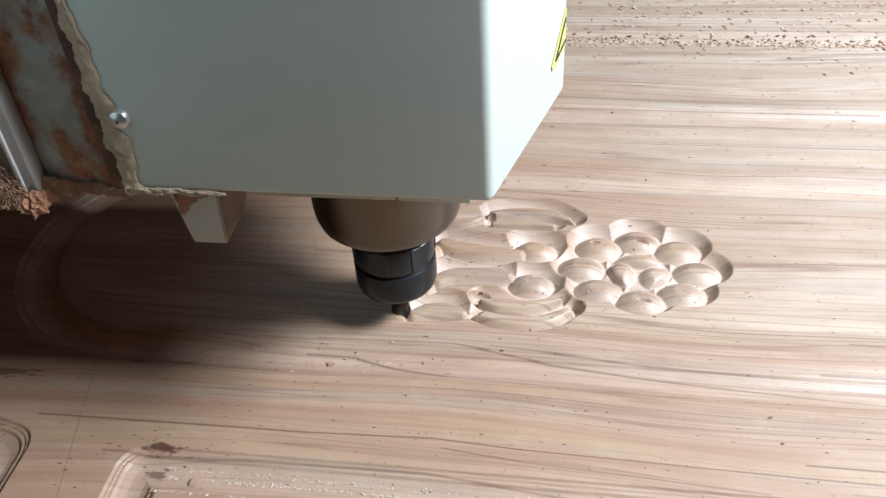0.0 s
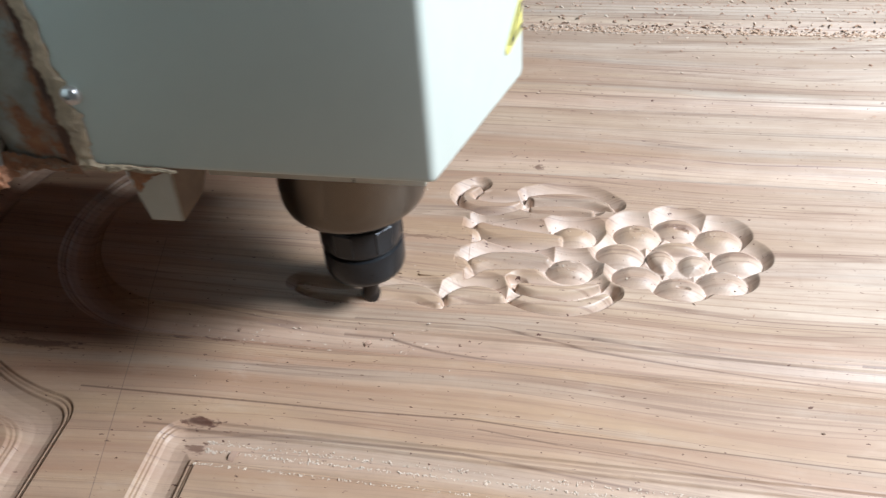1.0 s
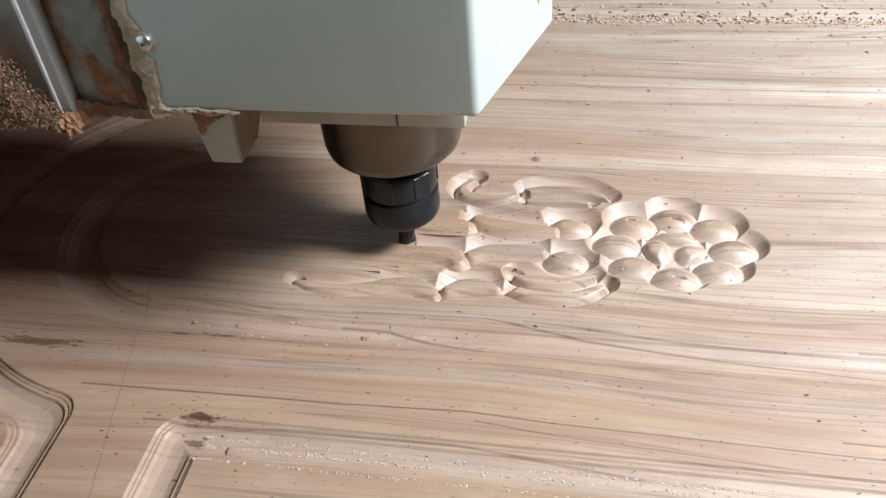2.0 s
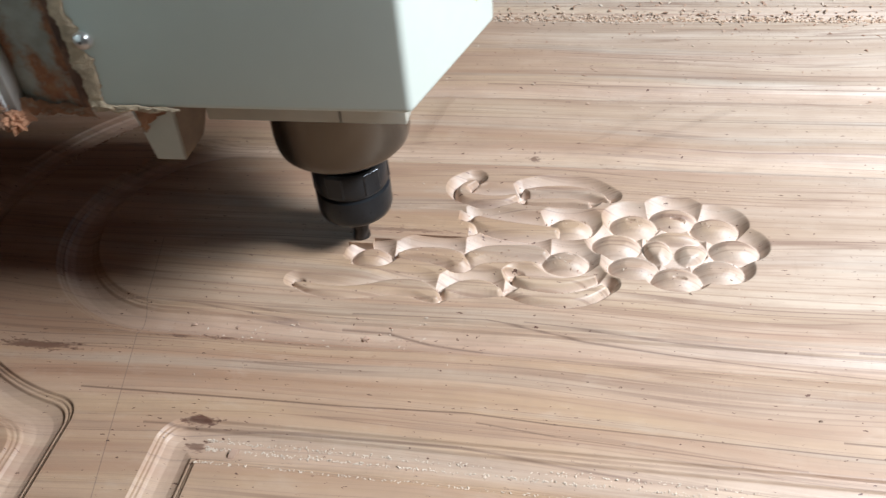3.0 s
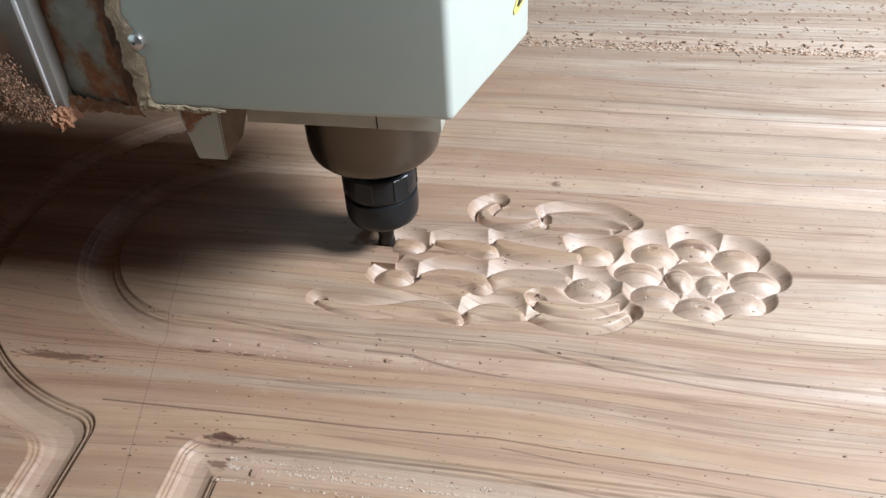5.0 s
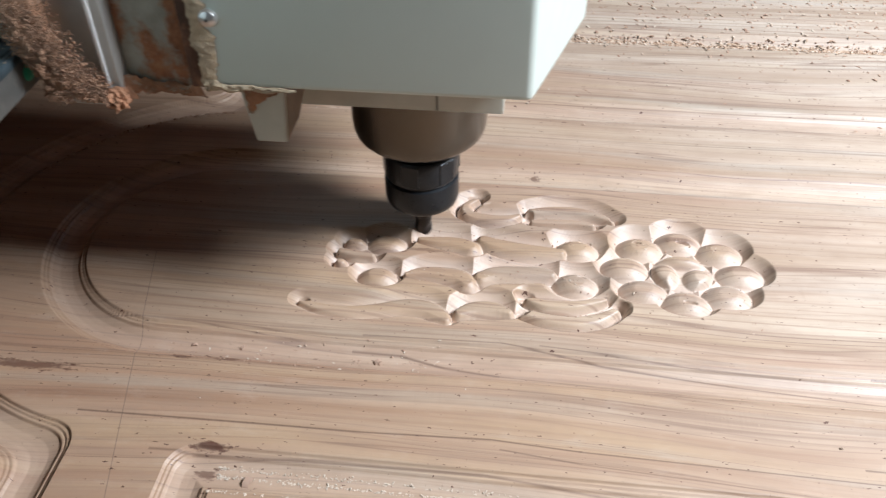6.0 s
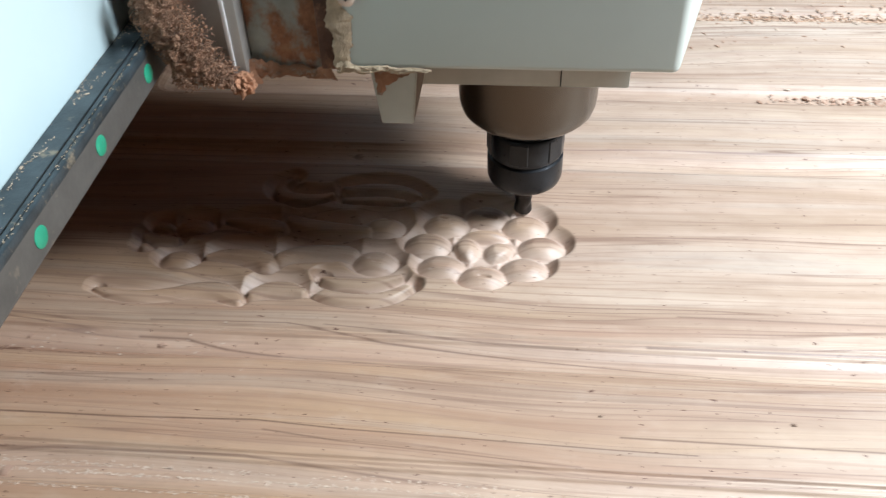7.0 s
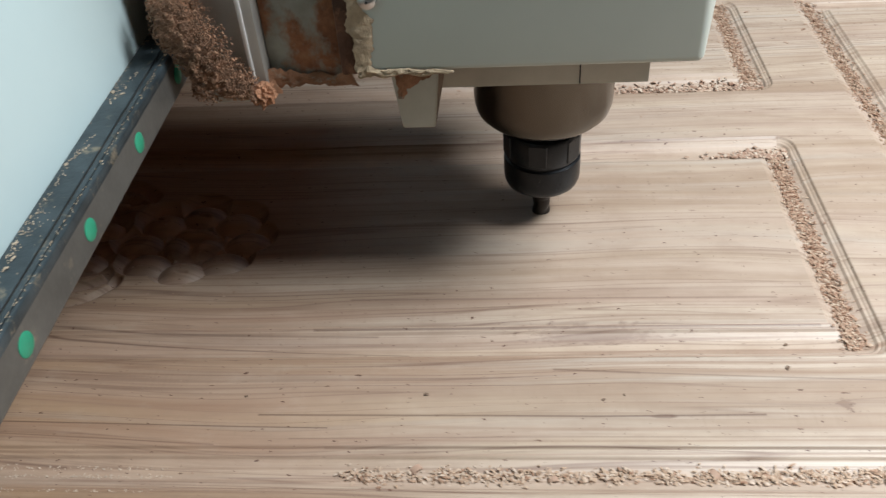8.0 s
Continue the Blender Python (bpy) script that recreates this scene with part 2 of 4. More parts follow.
def smeared_plate():
    """Grey painted metal under red-brown dust that clings in broad smears."""
    n = Nodes("smeared_metal_plate")
    v = n.place()
    base = n.ramp(n.noise(v, 60, 4), [(0.3, (0.22, 0.215, 0.18)), (0.7, (0.34, 0.33, 0.285))])
    smear = n.math("ADD", n.math("MULTIPLY", n.noise(n.place((34, 34, 20)), 1.0, 5, 0.6), 0.8), n.math("MULTIPLY", n.noise(v, 160, 4, 0.7), 0.2))
    rust = n.ramp(n.noise(v, 90, 6, 0.7), [(0.3, (0.12, 0.045, 0.022)), (0.55, (0.27, 0.115, 0.055)), (0.75, (0.36, 0.19, 0.10))])
    n.put(n.mix(n.ramp(smear, [(0.45, (0, 0, 0)), (0.54, (1, 1, 1))]), base, rust), "Base Color")
    n.bsdf.inputs["Roughness"].default_value = 0.85
    n.bump(n.math("ADD", smear, n.math("MULTIPLY", n.noise(v, 500, 3, 0.7), 0.3)), 0.6, 0.002)
    return n.mat


WOOD = wood_material()
CREAM = plain("cream_powder_coat", (0.525, 0.57, 0.52), 0.45, 0, 0.05, 9, 0.05)
WHITE = plain("white_powder_coat", (0.54, 0.66, 0.665), 0.38, 0, 0.05, 6, 0.05)
STEEL = plain("brushed_steel", (0.42, 0.39, 0.35), 0.34, 1.0, 0.25, 40, 0.15, (0.20, 0.15, 0.11), 0.55)
NOSE = plain("spindle_nose_steel", (0.125, 0.108, 0.088), 0.24, 0.85, 0.12, 30, 0.06, (0.14, 0.105, 0.075), 0.68)
BLACK = plain("blackened_nut_steel", (0.020, 0.022, 0.025), 0.30, 0.5, 0.3, 60, 0.15)
BIT = plain("carbide_cutter", (0.05, 0.045, 0.042), 0.35, 0.8, 0.3, 80, 0.15)
RAIL = plain("rail_steel", (0.115, 0.11, 0.10), 0.42, 0.45, 0.2, 45, 0.1, (0.24, 0.20, 0.15), 0.60)
RAILTOP = plain("oily_rail_groove", (0.045, 0.06, 0.068), 0.34, 0.4, 0.4, 70, 0.2, (0.25, 0.21, 0.15), 0.58)
GREEN = plain("green_plastic", (0.015, 0.24, 0.135), 0.45, 0, 0.12, 90, 0.1)
ALU = plain("anodised_aluminium", (0.37, 0.36, 0.335), 0.45, 0.35, 0.12, 30, 0.1, (0.30, 0.19, 0.12), 0.68)
EDGEGLINT = plain("aluminium_edge_highlight", (0.85, 0.86, 0.86), 0.35, 0.2, 0.05, 60, 0.05)
# caked sawdust; the same brown also stands for shade on unseen undersides
RUST_AND_SHADE = plain("sawdust_cake_and_shade", (0.25, 0.12, 0.065), 0.9, 0, 0.5, 70, 0.8, (0.30, 0.26, 0.21), 0.57)
BAREPANEL = smeared_plate()
BEIGE = plain("dusty_beige_paint", (0.46, 0.45, 0.385), 0.55, 0, 0.12, 30, 0.2, (0.36, 0.25, 0.17), 0.66)
CLOD = plain("orange_sawdust", (0.42, 0.205, 0.115), 0.95, 0, 0.3, 200, 0.8)
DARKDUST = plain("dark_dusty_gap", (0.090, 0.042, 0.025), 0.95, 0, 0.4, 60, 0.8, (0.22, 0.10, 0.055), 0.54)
EDGEDUST = plain("beige_caked_dust", (0.40, 0.30, 0.20), 0.95, 0, 0.25, 160, 0.8)
BRACKETSIDE = plain("brown_bracket_side", (0.15, 0.105, 0.07), 0.8, 0, 0.3, 50, 0.4, (0.25, 0.12, 0.06), 0.62)
SHADECHIP = plain("shaded_wood_sliver", (0.20, 0.13, 0.09), 0.9, 0, 0.3, 200, 0.4)
DUST = plain("packed_sawdust", (0.31, 0.175, 0.108), 0.95, 0, 0.5, 160, 0.9, (0.12, 0.052, 0.033), 0.55)
PALEDUST = plain("pale_sawdust", (0.47, 0.365, 0.265), 0.95, 0, 0.3, 160, 0.8)


def chip_material(pale=0.0):
    n = Nodes("wood_chip")
    g = n.add("NewGeometry")
    tones = [(0.0, (0.29, 0.165, 0.11)), (0.35, (0.38, 0.245, 0.175)), (0.7, (0.45, 0.32, 0.24)), (1.0, (0.53, 0.43, 0.34))]
    if pale < 0:
        tones = [(0.0, (0.22, 0.11, 0.065)), (0.4, (0.36, 0.22, 0.145)), (0.8, (0.44, 0.30, 0.21)), (1.0, (0.54, 0.42, 0.32))]
    if pale > 0:
        tones = [(0.0, (0.26, 0.135, 0.08)), (0.16, (0.40, 0.26, 0.175)), (0.6, (0.47, 0.335, 0.24)), (1.0, (0.56, 0.44, 0.35))]
    n.put(n.ramp(g.outputs["Random Per Island"], tones), "Base Color")
    n.bsdf.inputs["Roughness"].default_value = 0.8
    n.bump(n.noise(n.place((900, 900, 900)), 1.0, 2), 0.4, 0.0004)
    return n.mat


CHIP = chip_material()
PALECHIP = chip_material(1.0)
REDCHIP = chip_material(-1.0)
PALECRUMB = plain("fresh_pale_crumb", (0.53, 0.42, 0.33), 0.9, 0, 0.2, 160, 0.5)
YELLOW = plain("yellow_sticker", (0.66, 0.60, 0.16), 0.5, 0, 0.06, 40, 0.05)
INK = plain("black_sticker_ink", (0.03, 0.03, 0.03), 0.6, 0, 0.1, 40, 0.05)
ZINC = plain("zinc_screw", (0.62, 0.60, 0.58), 0.30, 0.9, 0.15, 90, 0.1)
RUBBER = plain("black_rubber", (0.02, 0.02, 0.022), 0.6, 0, 0.2, 40, 0.1)
PLASTER = plain("sooty_cement_plaster", (0.22, 0.185, 0.145), 0.9, 0, 0.08, 2, 0.2)
CONCRETE = plain("concrete_floor", (0.08, 0.076, 0.072), 0.85, 0, 0.15, 4, 0.3)
BEDGREY = plain("machine_bed_board", (0.25, 0.19, 0.14), 0.8, 0, 0.15, 12, 0.2)


# ---- mesh helpers ----
def box(bm, x0, x1, y0, y1, z0, z1, bevel=0.0, segments=2):
    vs = [bm.verts.new((x, y, z)) for x in (x0, x1) for y in (y0, y1) for z in (z0, z1)]
    fs = [bm.faces.new([vs[i] for i in f]) for f in ((0, 1, 3, 2), (4, 6, 7, 5), (0, 4, 5, 1), (2, 3, 7, 6), (0, 2, 6, 4), (1, 5, 7, 3))]
    if bevel:
        edges = list({e for f in fs for e in f.edges})
        bmesh.ops.bevel(bm, geom=edges, offset=bevel, segments=segments, affect="EDGES", profile=0.5)
    return bm


def prism(bm, points, z0, z1, bevel=0.0, segments=3):
    low = [bm.verts.new((x, y, z0)) for x, y in points]
    high = [bm.verts.new((x, y, z1)) for x, y in points]
    n = len(points)
    fs = [bm.faces.new(low[::-1]), bm.faces.new(high)]
    for i in range(n):
        fs.append(bm.faces.new((low[i], low[(i + 1) % n], high[(i + 1) % n], high[i])))
    if bevel:
        bmesh.ops.bevel(bm, geom=list({e for f in fs for e in f.edges}), offset=bevel, segments=segments, affect="EDGES", profile=0.5)
    return bm


def lathe(bm, profile, n=48, closed=True):
    rings = []
    for r, z in profile:
        rings.append([bm.verts.new((r * math.cos(2 * math.pi * i / n), r * math.sin(2 * math.pi * i / n), z)) for i in range(n)])
    for a, b in zip(rings, rings[1:]):
        for i in range(n):
            bm.faces.new((a[i], a[(i + 1) % n], b[(i + 1) % n], b[i]))
    if closed:
        bm.faces.new(rings[0][::-1])
        bm.faces.new(rings[-1])
    return bm


def turned(bm, m):
    bmesh.ops.transform(bm, matrix=m, verts=bm.verts)
    return bm


def mesh_of(name, bm, material, smooth=True, angle=35):
    bmesh.ops.recalc_face_normals(bm, faces=bm.faces)
    me = bpy.data.meshes.new(name)
    bm.to_mesh(me)
    bm.free()
    me.materials.append(material)
    if smooth:
        me.shade_smooth()
        me.set_sharp_from_angle(angle=radians(angle))
    return me


def part(name, bm, material, parent, label="", smooth=True):
    ob = new(name, mesh_of(name, bm, material, smooth))
    ob.parent = parent
    if label:
        tagged(ob, label)
    return ob


def thing(name, bm, material, label, category, kind="", group=""):
    return tagged(new(name, mesh_of(name, bm, material)), label, category, group, kind)


def lump(bm, seed, sx, sy, sz, level=3, rough=0.35, freq=3.0):
    got = bmesh.ops.create_icosphere(bm, subdivisions=level, radius=1.0)
    for v in got["verts"]:
        d = v.co.normalized()
        k = 1 + rough * noise.noise(d * freq + Vector((seed, 0, 0))) + rough * 0.5 * noise.noise(d * freq * 3.1 + Vector((0, seed, 0))) \
            + rough * 0.35 * noise.noise(d * freq * 8 + Vector((0, 0, seed)))
        v.co = Vector((d.x * sx * k, d.y * sy * k, d.z * sz * k))
    return bm


# ---- the carved door blank: one height sheet ----
ARCH = (-0.325, -0.002)


def rounded_rect(x, y, x0, x1, y0, y1, r):
    qx = np.abs(x - (x0 + x1) / 2) - (x1 - x0) / 2 + r
    qy = np.abs(y - (y0 + y1) / 2) - (y1 - y0) / 2 + r
    return np.hypot(np.maximum(qx, 0), np.maximum(qy, 0)) + np.minimum(np.maximum(qx, qy), 0) - r


def smooth_max(a, b, k):
    h = np.clip(0.5 + 0.5 * (a - b) / k, 0, 1)
    return b * (1 - h) + a * h + k * h * (1 - h)


def panel_outlines(x, y):
    arch = np.hypot(x - ARCH[0], y - ARCH[1])
    main = np.where(x < ARCH[0], arch - 0.1105, rounded_rect(x, y, -0.9, 0.432, -0.1125, 0.1085, 0.013))
    side = smooth_max(0.167 - arch, smooth_max(x + 0.344, np.maximum(np.abs(y) - 0.345, -x - 1.0), 0.016), 0.016)
    low = rounded_rect(x, y, -0.288, 0.436, -0.345, -0.1735, 0.016)
    top = rounded_rect(x, y, -0.288, 0.438, 0.176, 0.345, 0.016)
    right = rounded_rect(x, y, 0.491, 1.0, -0.345, 0.345, 0.016)
    return [main, side, low, top, right]


def groove_depth(x, y):
    w = 0.0285
    z = np.zeros_like(x)
    for sd in panel_outlines(x, y):
        q = np.minimum(-sd, w + sd)
        z = np.minimum(z, np.interp(q * 1000, [0, 0.5, 2.3, 2.8, 3.2, 4.6, 5.1, 10.5, 14.3], [0, -1.7, -1.8, -3.2, -2.6, -2.8, -4.3, -6.3, -6.5]) / 1000)
    return z


# leaves of the scroll: centre line and half widths in millimetres; those that the cutter finished earlier
LEAVES = [
    [(-142, 62, 3), (-149, 54, 5), (-146, 45, 6.5), (-132, 41, 7.5), (-119, 42, 6), (-110, 46, 3)],
    [(-102, 52, 4), (-88, 55, 6), (-72, 56, 6.5), (-57, 53, 5.5), (-44, 46, 3)],
    [(-100, 40, 3), (-88, 41, 4.5), (-72, 42, 4.5), (-58, 40, 3)],
    [(-143, -56, 5.5), (-134, -51, 8.5), (-122, -50, 8.5), (-112, -53, 4)],
    [(-100, -40, 3.5), (-88, -43, 5.5), (-72, -42, 5.5), (-58, -38, 4), (-51, -36, 2)],
    [(-102, -52, 5), (-88, -56, 6.5), (-72, -57, 7), (-57, -53, 6.5), (-45, -45, 4)],
    [(-133, 17, 7), (-123, 13, 9), (-106, 10, 9), (-90, 9, 7.5), (-80, 9, 5)],
    [(-132, -21, 7.5), (-122, -16, 9), (-106, -14, 9), (-92, -13, 8), (-86, -14, 5)],
]
BUDS = [(-69, 15, 15.5, 11.5), (-70, -20, 15.5, 12)]
# the same for what it cuts now: when it begins and ends, centre line and half widths
LATE_LEAVES = [
    (0.25, 0.85, [(-245, -57, 2.5), (-232, -60.5, 4.5), (-215, -62, 5.5), (-197, -59, 6), (-180, -54, 7), (-166, -54, 7.5), (-156, -59, 6), (-151, -63, 3.5)]),
    (1.45, 2.10, [(-182, -24, 2), (-172, -20, 6), (-158, -20, 8.5), (-147, -22, 9.5), (-141, -27, 8)]),
    (3.45, 3.95, [(-178, 13, 2), (-166, 13, 6), (-152, 12, 8.5), (-142, 9, 8.5)]),
    (4.60, 5.30, [(-230, -5, 3.5), (-219, -7, 5.5), (-208, -8, 3)]),
]
LATE_BUDS = [(2.35, 3.00, -201, -26, 14, 10.5), (4.00, 4.45, -200, 8, 14.5, 10.5), (4.50, 4.80, -222, 6, 9, 5.5), (5.20, 5.60, -228, -16, 5.5, 5)]


def leaf_reach(x, y, pts):
    """The distance from a leaf's rim, how far out a point lies (0 on the spine, 1 on the rim), and how far to its upper side."""
    best, ratio, north = np.full_like(x, 1e3), np.full_like(x, 1e3), np.zeros_like(x)
    for (ax, ay, aw), (bx, by, bw) in zip(pts, pts[1:]):
        dx, dy = bx - ax, by - ay
        t = np.clip(((x - ax) * dx + (y - ay) * dy) / (dx * dx + dy * dy), 0, 1)
        away, half = np.hypot(x - ax - t * dx, y - ay - t * dy), (aw + t * (bw - aw)) * 1.1 + 0.3
        north = np.where(away - half < best, (y - ay - t * dy) / (away + 1e-6), north)
        best, ratio = np.minimum(best, away - half), np.minimum(ratio, away / half)
    return best, ratio, north


def curve_points(pts, n=6):
    out = []
    for i in range(len(pts) - 1):
        p0, p1, p2, p3 = (np.array(pts[max(0, min(len(pts) - 1, i + k))], float) for k in (-1, 0, 1, 2))
        for s in np.linspace(0, 1, n, endpoint=False):
            out.append(tuple(0.5 * (2 * p1 + (p2 - p0) * s + (2 * p0 - 5 * p1 + 4 * p2 - p3) * s * s + (3 * p1 - p0 - 3 * p2 + p3) * s ** 3)))
    out.append(pts[-1])
    return out


def ellipse_reach(x, y, cx, cy, a, b):
    u, v = x - cx, y - cy
    k = np.hypot(u / a, v / b)
    g = np.hypot(u / a ** 2, v / b ** 2) + 1e-6
    return np.where(k < 1, (k - 1) * min(a, b), k * (k - 1) / g), k, v / (np.hypot(u, v) + 1e-6)


def late_bodies(x, y):
    made = [(*leaf_reach(x, y, curve_points(pts, 10)), 5.8, 4.2 if t0 < 1 else 7.2, 2.3, t0, t1) for t0, t1, pts in LATE_LEAVES]
    return made + [(*ellipse_reach(x, y, cx, cy, a, b), 6.0, 7.0, 2.5, t0, t1) for t0, t1, cx, cy, a, b in LATE_BUDS]


def relief(xm, ym, late):
    """The carved surface: domed petals and leaves, each in its own sloping recess."""
    x, y = xm * 1000, ym * 1000
    deep = 7.6
    bodies = []
    for k in range(8):
        a = k * math.pi / 4
        bodies.append((*ellipse_reach(x, y, 1 + 38 * math.cos(a), -0.5 + 30.5 * math.sin(a), 16.4, 13.0), 6.0, deep, 2.4))
    heart = ellipse_reach(x, y, 1, -1.5, 20.5, 16.5)
    bodies.append((*heart, 5.0, deep, 2.5))
    bodies += [(*leaf_reach(x, y, curve_points(pts, 10)), 5.8, deep, 2.3) for pts in LEAVES]
    bodies += [(*ellipse_reach(x, y, *bud), 8.5, deep, 2.5) for bud in BUDS]
    if late:
        bodies += [body[:6] for body in late_bodies(x, y)]
    d_min = np.full_like(x, 1e3)
    dome, wall = np.full_like(x, -9.0), np.zeros_like(x)
    for d, q, north, w, low, full in bodies:
        d_min = np.minimum(d_min, d)
        dome = np.maximum(dome, np.where(q < 1, np.minimum(-low * q ** full, -0.4 - 0.6 * q), -9))
        s = np.clip(d / (w + 3.0 * north), 0, 1)
        rim = (1.1 if w < 5.9 else 0.0) * np.clip(0.7 - north, 0, 1)
        wall = np.minimum(wall, np.where(s < 1, -rim - (low - rim) * (1 - s) ** 1.15, 0))
    # the flower's heart: three domes that overlap and leave a small triangular pit between them
    top = np.full_like(x, -6.5)
    for cx, cy, a, b in ((1, 9, 17.5, 7), (-11, -5, 10, 12.5), (11.5, -7, 11, 11.5)):
        q = ellipse_reach(x, y, cx, cy, a, b)[1]
        top = np.maximum(top, np.minimum(-6.5 * q ** 2.2, -0.4))
    top = np.minimum(top, -0.4 - 6.5 * np.clip(heart[1], 0, 1) ** 9)
    z = np.where(heart[1] < 1, top, np.where(d_min < 0, dome, wall))
    # tool pockets at the scroll's eyes
    for px, py, rx, ry in ((-102, -35.5, 8.5, 4.5), (-104, -50, 6, 5), (-42, -40, 6, 5), (-143, 65, 7, 3.5), (-104, 47, 5.5, 5), (-42, 48, 4, 3.5)) + (((-244, -54.5, 4.5, 3.0),) if late else ()):
        q = np.hypot((x - px) / rx, (y - py) / ry)
        z = np.where(q < 1, np.minimum(z, -8.6 * (1 - q ** 5)), z)
    # slits left on the crowns
    for px, py, rx, ry in ((4, 26, 6, 1.3), (3, -33, 5, 1.2), (-28, 23, 3.5, 1.0), (-36, 6, 4, 1.0), (-64, 20, 5, 1.2), (-66, -15, 4, 1.6)) + (((-199, -20, 5.5, 1.4), (-197, 13, 6, 1.5), (-222, 9, 5, 1.3), (-226, -13, 4, 1.2)) if late else ()):
        q = np.hypot((x - px) / rx, (y - py + 0.1 * (x - px)) / ry)
        z = np.where(q < 1, np.minimum(z, -3.4 * (1 - q ** 4)), z)
    # cutter marks and torn grain on the slopes
    torn = np.sin(x * 2.9 + np.sin(y * 0.4) * 1.5) * np.sin(y * 2.2 + x * 0.3) * 0.07 + np.sin(x * 0.9 + y * 5.1) * np.sin(x * 1.7 - y * 0.6) * 0.06
    return np.minimum(np.where(z < -0.8, z + torn, z) / 1000, groove_depth(xm, ym))


def ornament_depth(xm, ym):
    return relief(xm, ym, True)


def sheet(xs, ys, depth, skip=None):
    gx, gy = np.meshgrid(xs, ys, indexing="ij")
    gz = depth(gx, gy)
    verts = np.stack([gx, gy, gz], -1).reshape(-1, 3)
    nx, ny = len(xs), len(ys)
    idx = np.arange(nx * ny).reshape(nx, ny)
    quads = np.stack([idx[:-1, :-1], idx[1:, :-1], idx[1:, 1:], idx[:-1, 1:]], -1)
    if skip:
        mx, my = (xs[:-1] + xs[1:]) / 2, (ys[:-1] + ys[1:]) / 2
        keep = ~((mx[:, None] > skip[0]) & (mx[:, None] < skip[1]) & (my[None] > skip[2]) & (my[None] < skip[3]))
        quads = quads[keep]
    return verts, quads.reshape(-1, 4)


def spaced(stops, steps):
    out = []
    for a, b, s in zip(stops, stops[1:], steps):
        n = max(1, round((b - a) / s))
        out += list(np.linspace(a, b, n, endpoint=False))
    return np.array(out + [stops[-1]])


def build_board():
    ox0, ox1, oy0, oy1 = -0.270, 0.072, -0.0815, 0.0815
    xs = spaced([-1.05, -0.51, ox0, -0.25, ox1, 0.395, 0.442, 0.488, 0.526, 1.05], [0.009, 0.0006, 0.0006, 0.006, 0.008, 0.0006, 0.006, 0.0007, 0.01])
    ys = spaced([-0.365, -0.348, -0.31, -0.232, -0.14, oy0, oy1, 0.115, 0.172, 0.212, 0.31, 0.348, 0.50],
                [0.008, 0.002, 0.004, 0.0006, 0.0006, 0.0010, 0.0008, 0.0010, 0.001, 0.0012, 0.0012, 0.008])
    blank = tagged(new("wooden_door_blank"), "pale streaky wooden door blank with a half-carved flower ornament", "door blank")

    def sheet_part(name, verts, quads, label):
        quads = quads.astype(np.int32)
        me = bpy.data.meshes.new(name)
        me.vertices.add(len(verts))
        me.vertices.foreach_set("co", verts.astype(np.float32).ravel())
        me.loops.add(quads.size)
        me.loops.foreach_set("vertex_index", quads.ravel())
        me.polygons.add(len(quads))
        me.polygons.foreach_set("loop_start", np.arange(0, quads.size, 4, dtype=np.int32))
        me.update(calc_edges=True)
        me.validate()
        me.materials.append(WOOD)
        me.shade_smooth()
        ob = tagged(new(name, me), label)
        ob.parent = blank

    sheet_part("moulded_face", *sheet(xs, ys, groove_depth, (ox0, ox1, oy0, oy1)), "planed face with moulded panel grooves")
    sheet_part("carved_ornament", *sheet(np.linspace(ox0, ox1, 640), np.linspace(oy0, oy1, 306), ornament_depth), "carved flower and scroll ornament")
    low = np.array([(x, y, z) for x in (-1.05, 1.05) for y in (-0.365, 0.5) for z in (-0.036, 0.0)])
    sheet_part("core", low, np.array([(0, 1, 3, 2), (4, 6, 7, 5), (0, 4, 5, 1), (2, 3, 7, 6), (0, 2, 6, 4)]), "")
    return blank


board = build_board()


# ---- the closed workshop round the machine ----
def wall_with_hole(name, axis, at, thick, a0, a1, z0, z1, hole, label):
    """A wall across one axis with a rectangular opening through it."""
    bm = bmesh.new()
    h0, h1, k0, k1 = hole if hole else (a0, a0, z0, z0)
    pieces = [(a0, a1, z0, z1)] if not hole else [(a0, h0, z0, z1), (h1, a1, z0, z1), (h0, h1, z0, k0), (h0, h1, k1, z1)]
    for b0, b1, c0, c1 in pieces:
        if b1 - b0 < 1e-4 or c1 - c0 < 1e-4:
            continue
        if axis == "x":
            box(bm, at, at + thick, b0, b1, c0, c1)
        else:
            box(bm, b0, b1, at, at + thick, c0, c1)
    return thing(name, bm, PLASTER, label, "wall", "structure")


FLOOR = -0.85
wall_with_hole("wall_east", "x", 3.2, 0.25, -4.0, 4.0, FLOOR, ROOF, None, "plain grey plastered workshop wall")
wall_with_hole("wall_west", "x", -3.25, 0.25, -4.0, 4.0, FLOOR, ROOF, None, "plain grey plastered workshop wall")
wall_with_hole("wall_north", "y", 4.0, 0.25, -3.25, 3.45, FLOOR, ROOF, None, "plain grey plastered workshop wall")
wall_with_hole("wall_south", "y", -4.25, 0.25, -3.25, 3.45, FLOOR, ROOF, None, "plain grey plastered workshop wall")
thing("floor", box(bmesh.new(), -3.25, 3.45, -4.25, 4.25, FLOOR - 0.2, FLOOR), CONCRETE, "dusty grey concrete workshop floor", "floor", "structure")
bm = bmesh.new()
box(bm, -3.25, SKYLIGHT["x0"], -4.25, FAR["y0"], ROOF, ROOF + 0.15)
box(bm, -3.25, FAR["x0"], FAR["y0"], FAR["y1"], ROOF, ROOF + 0.15)
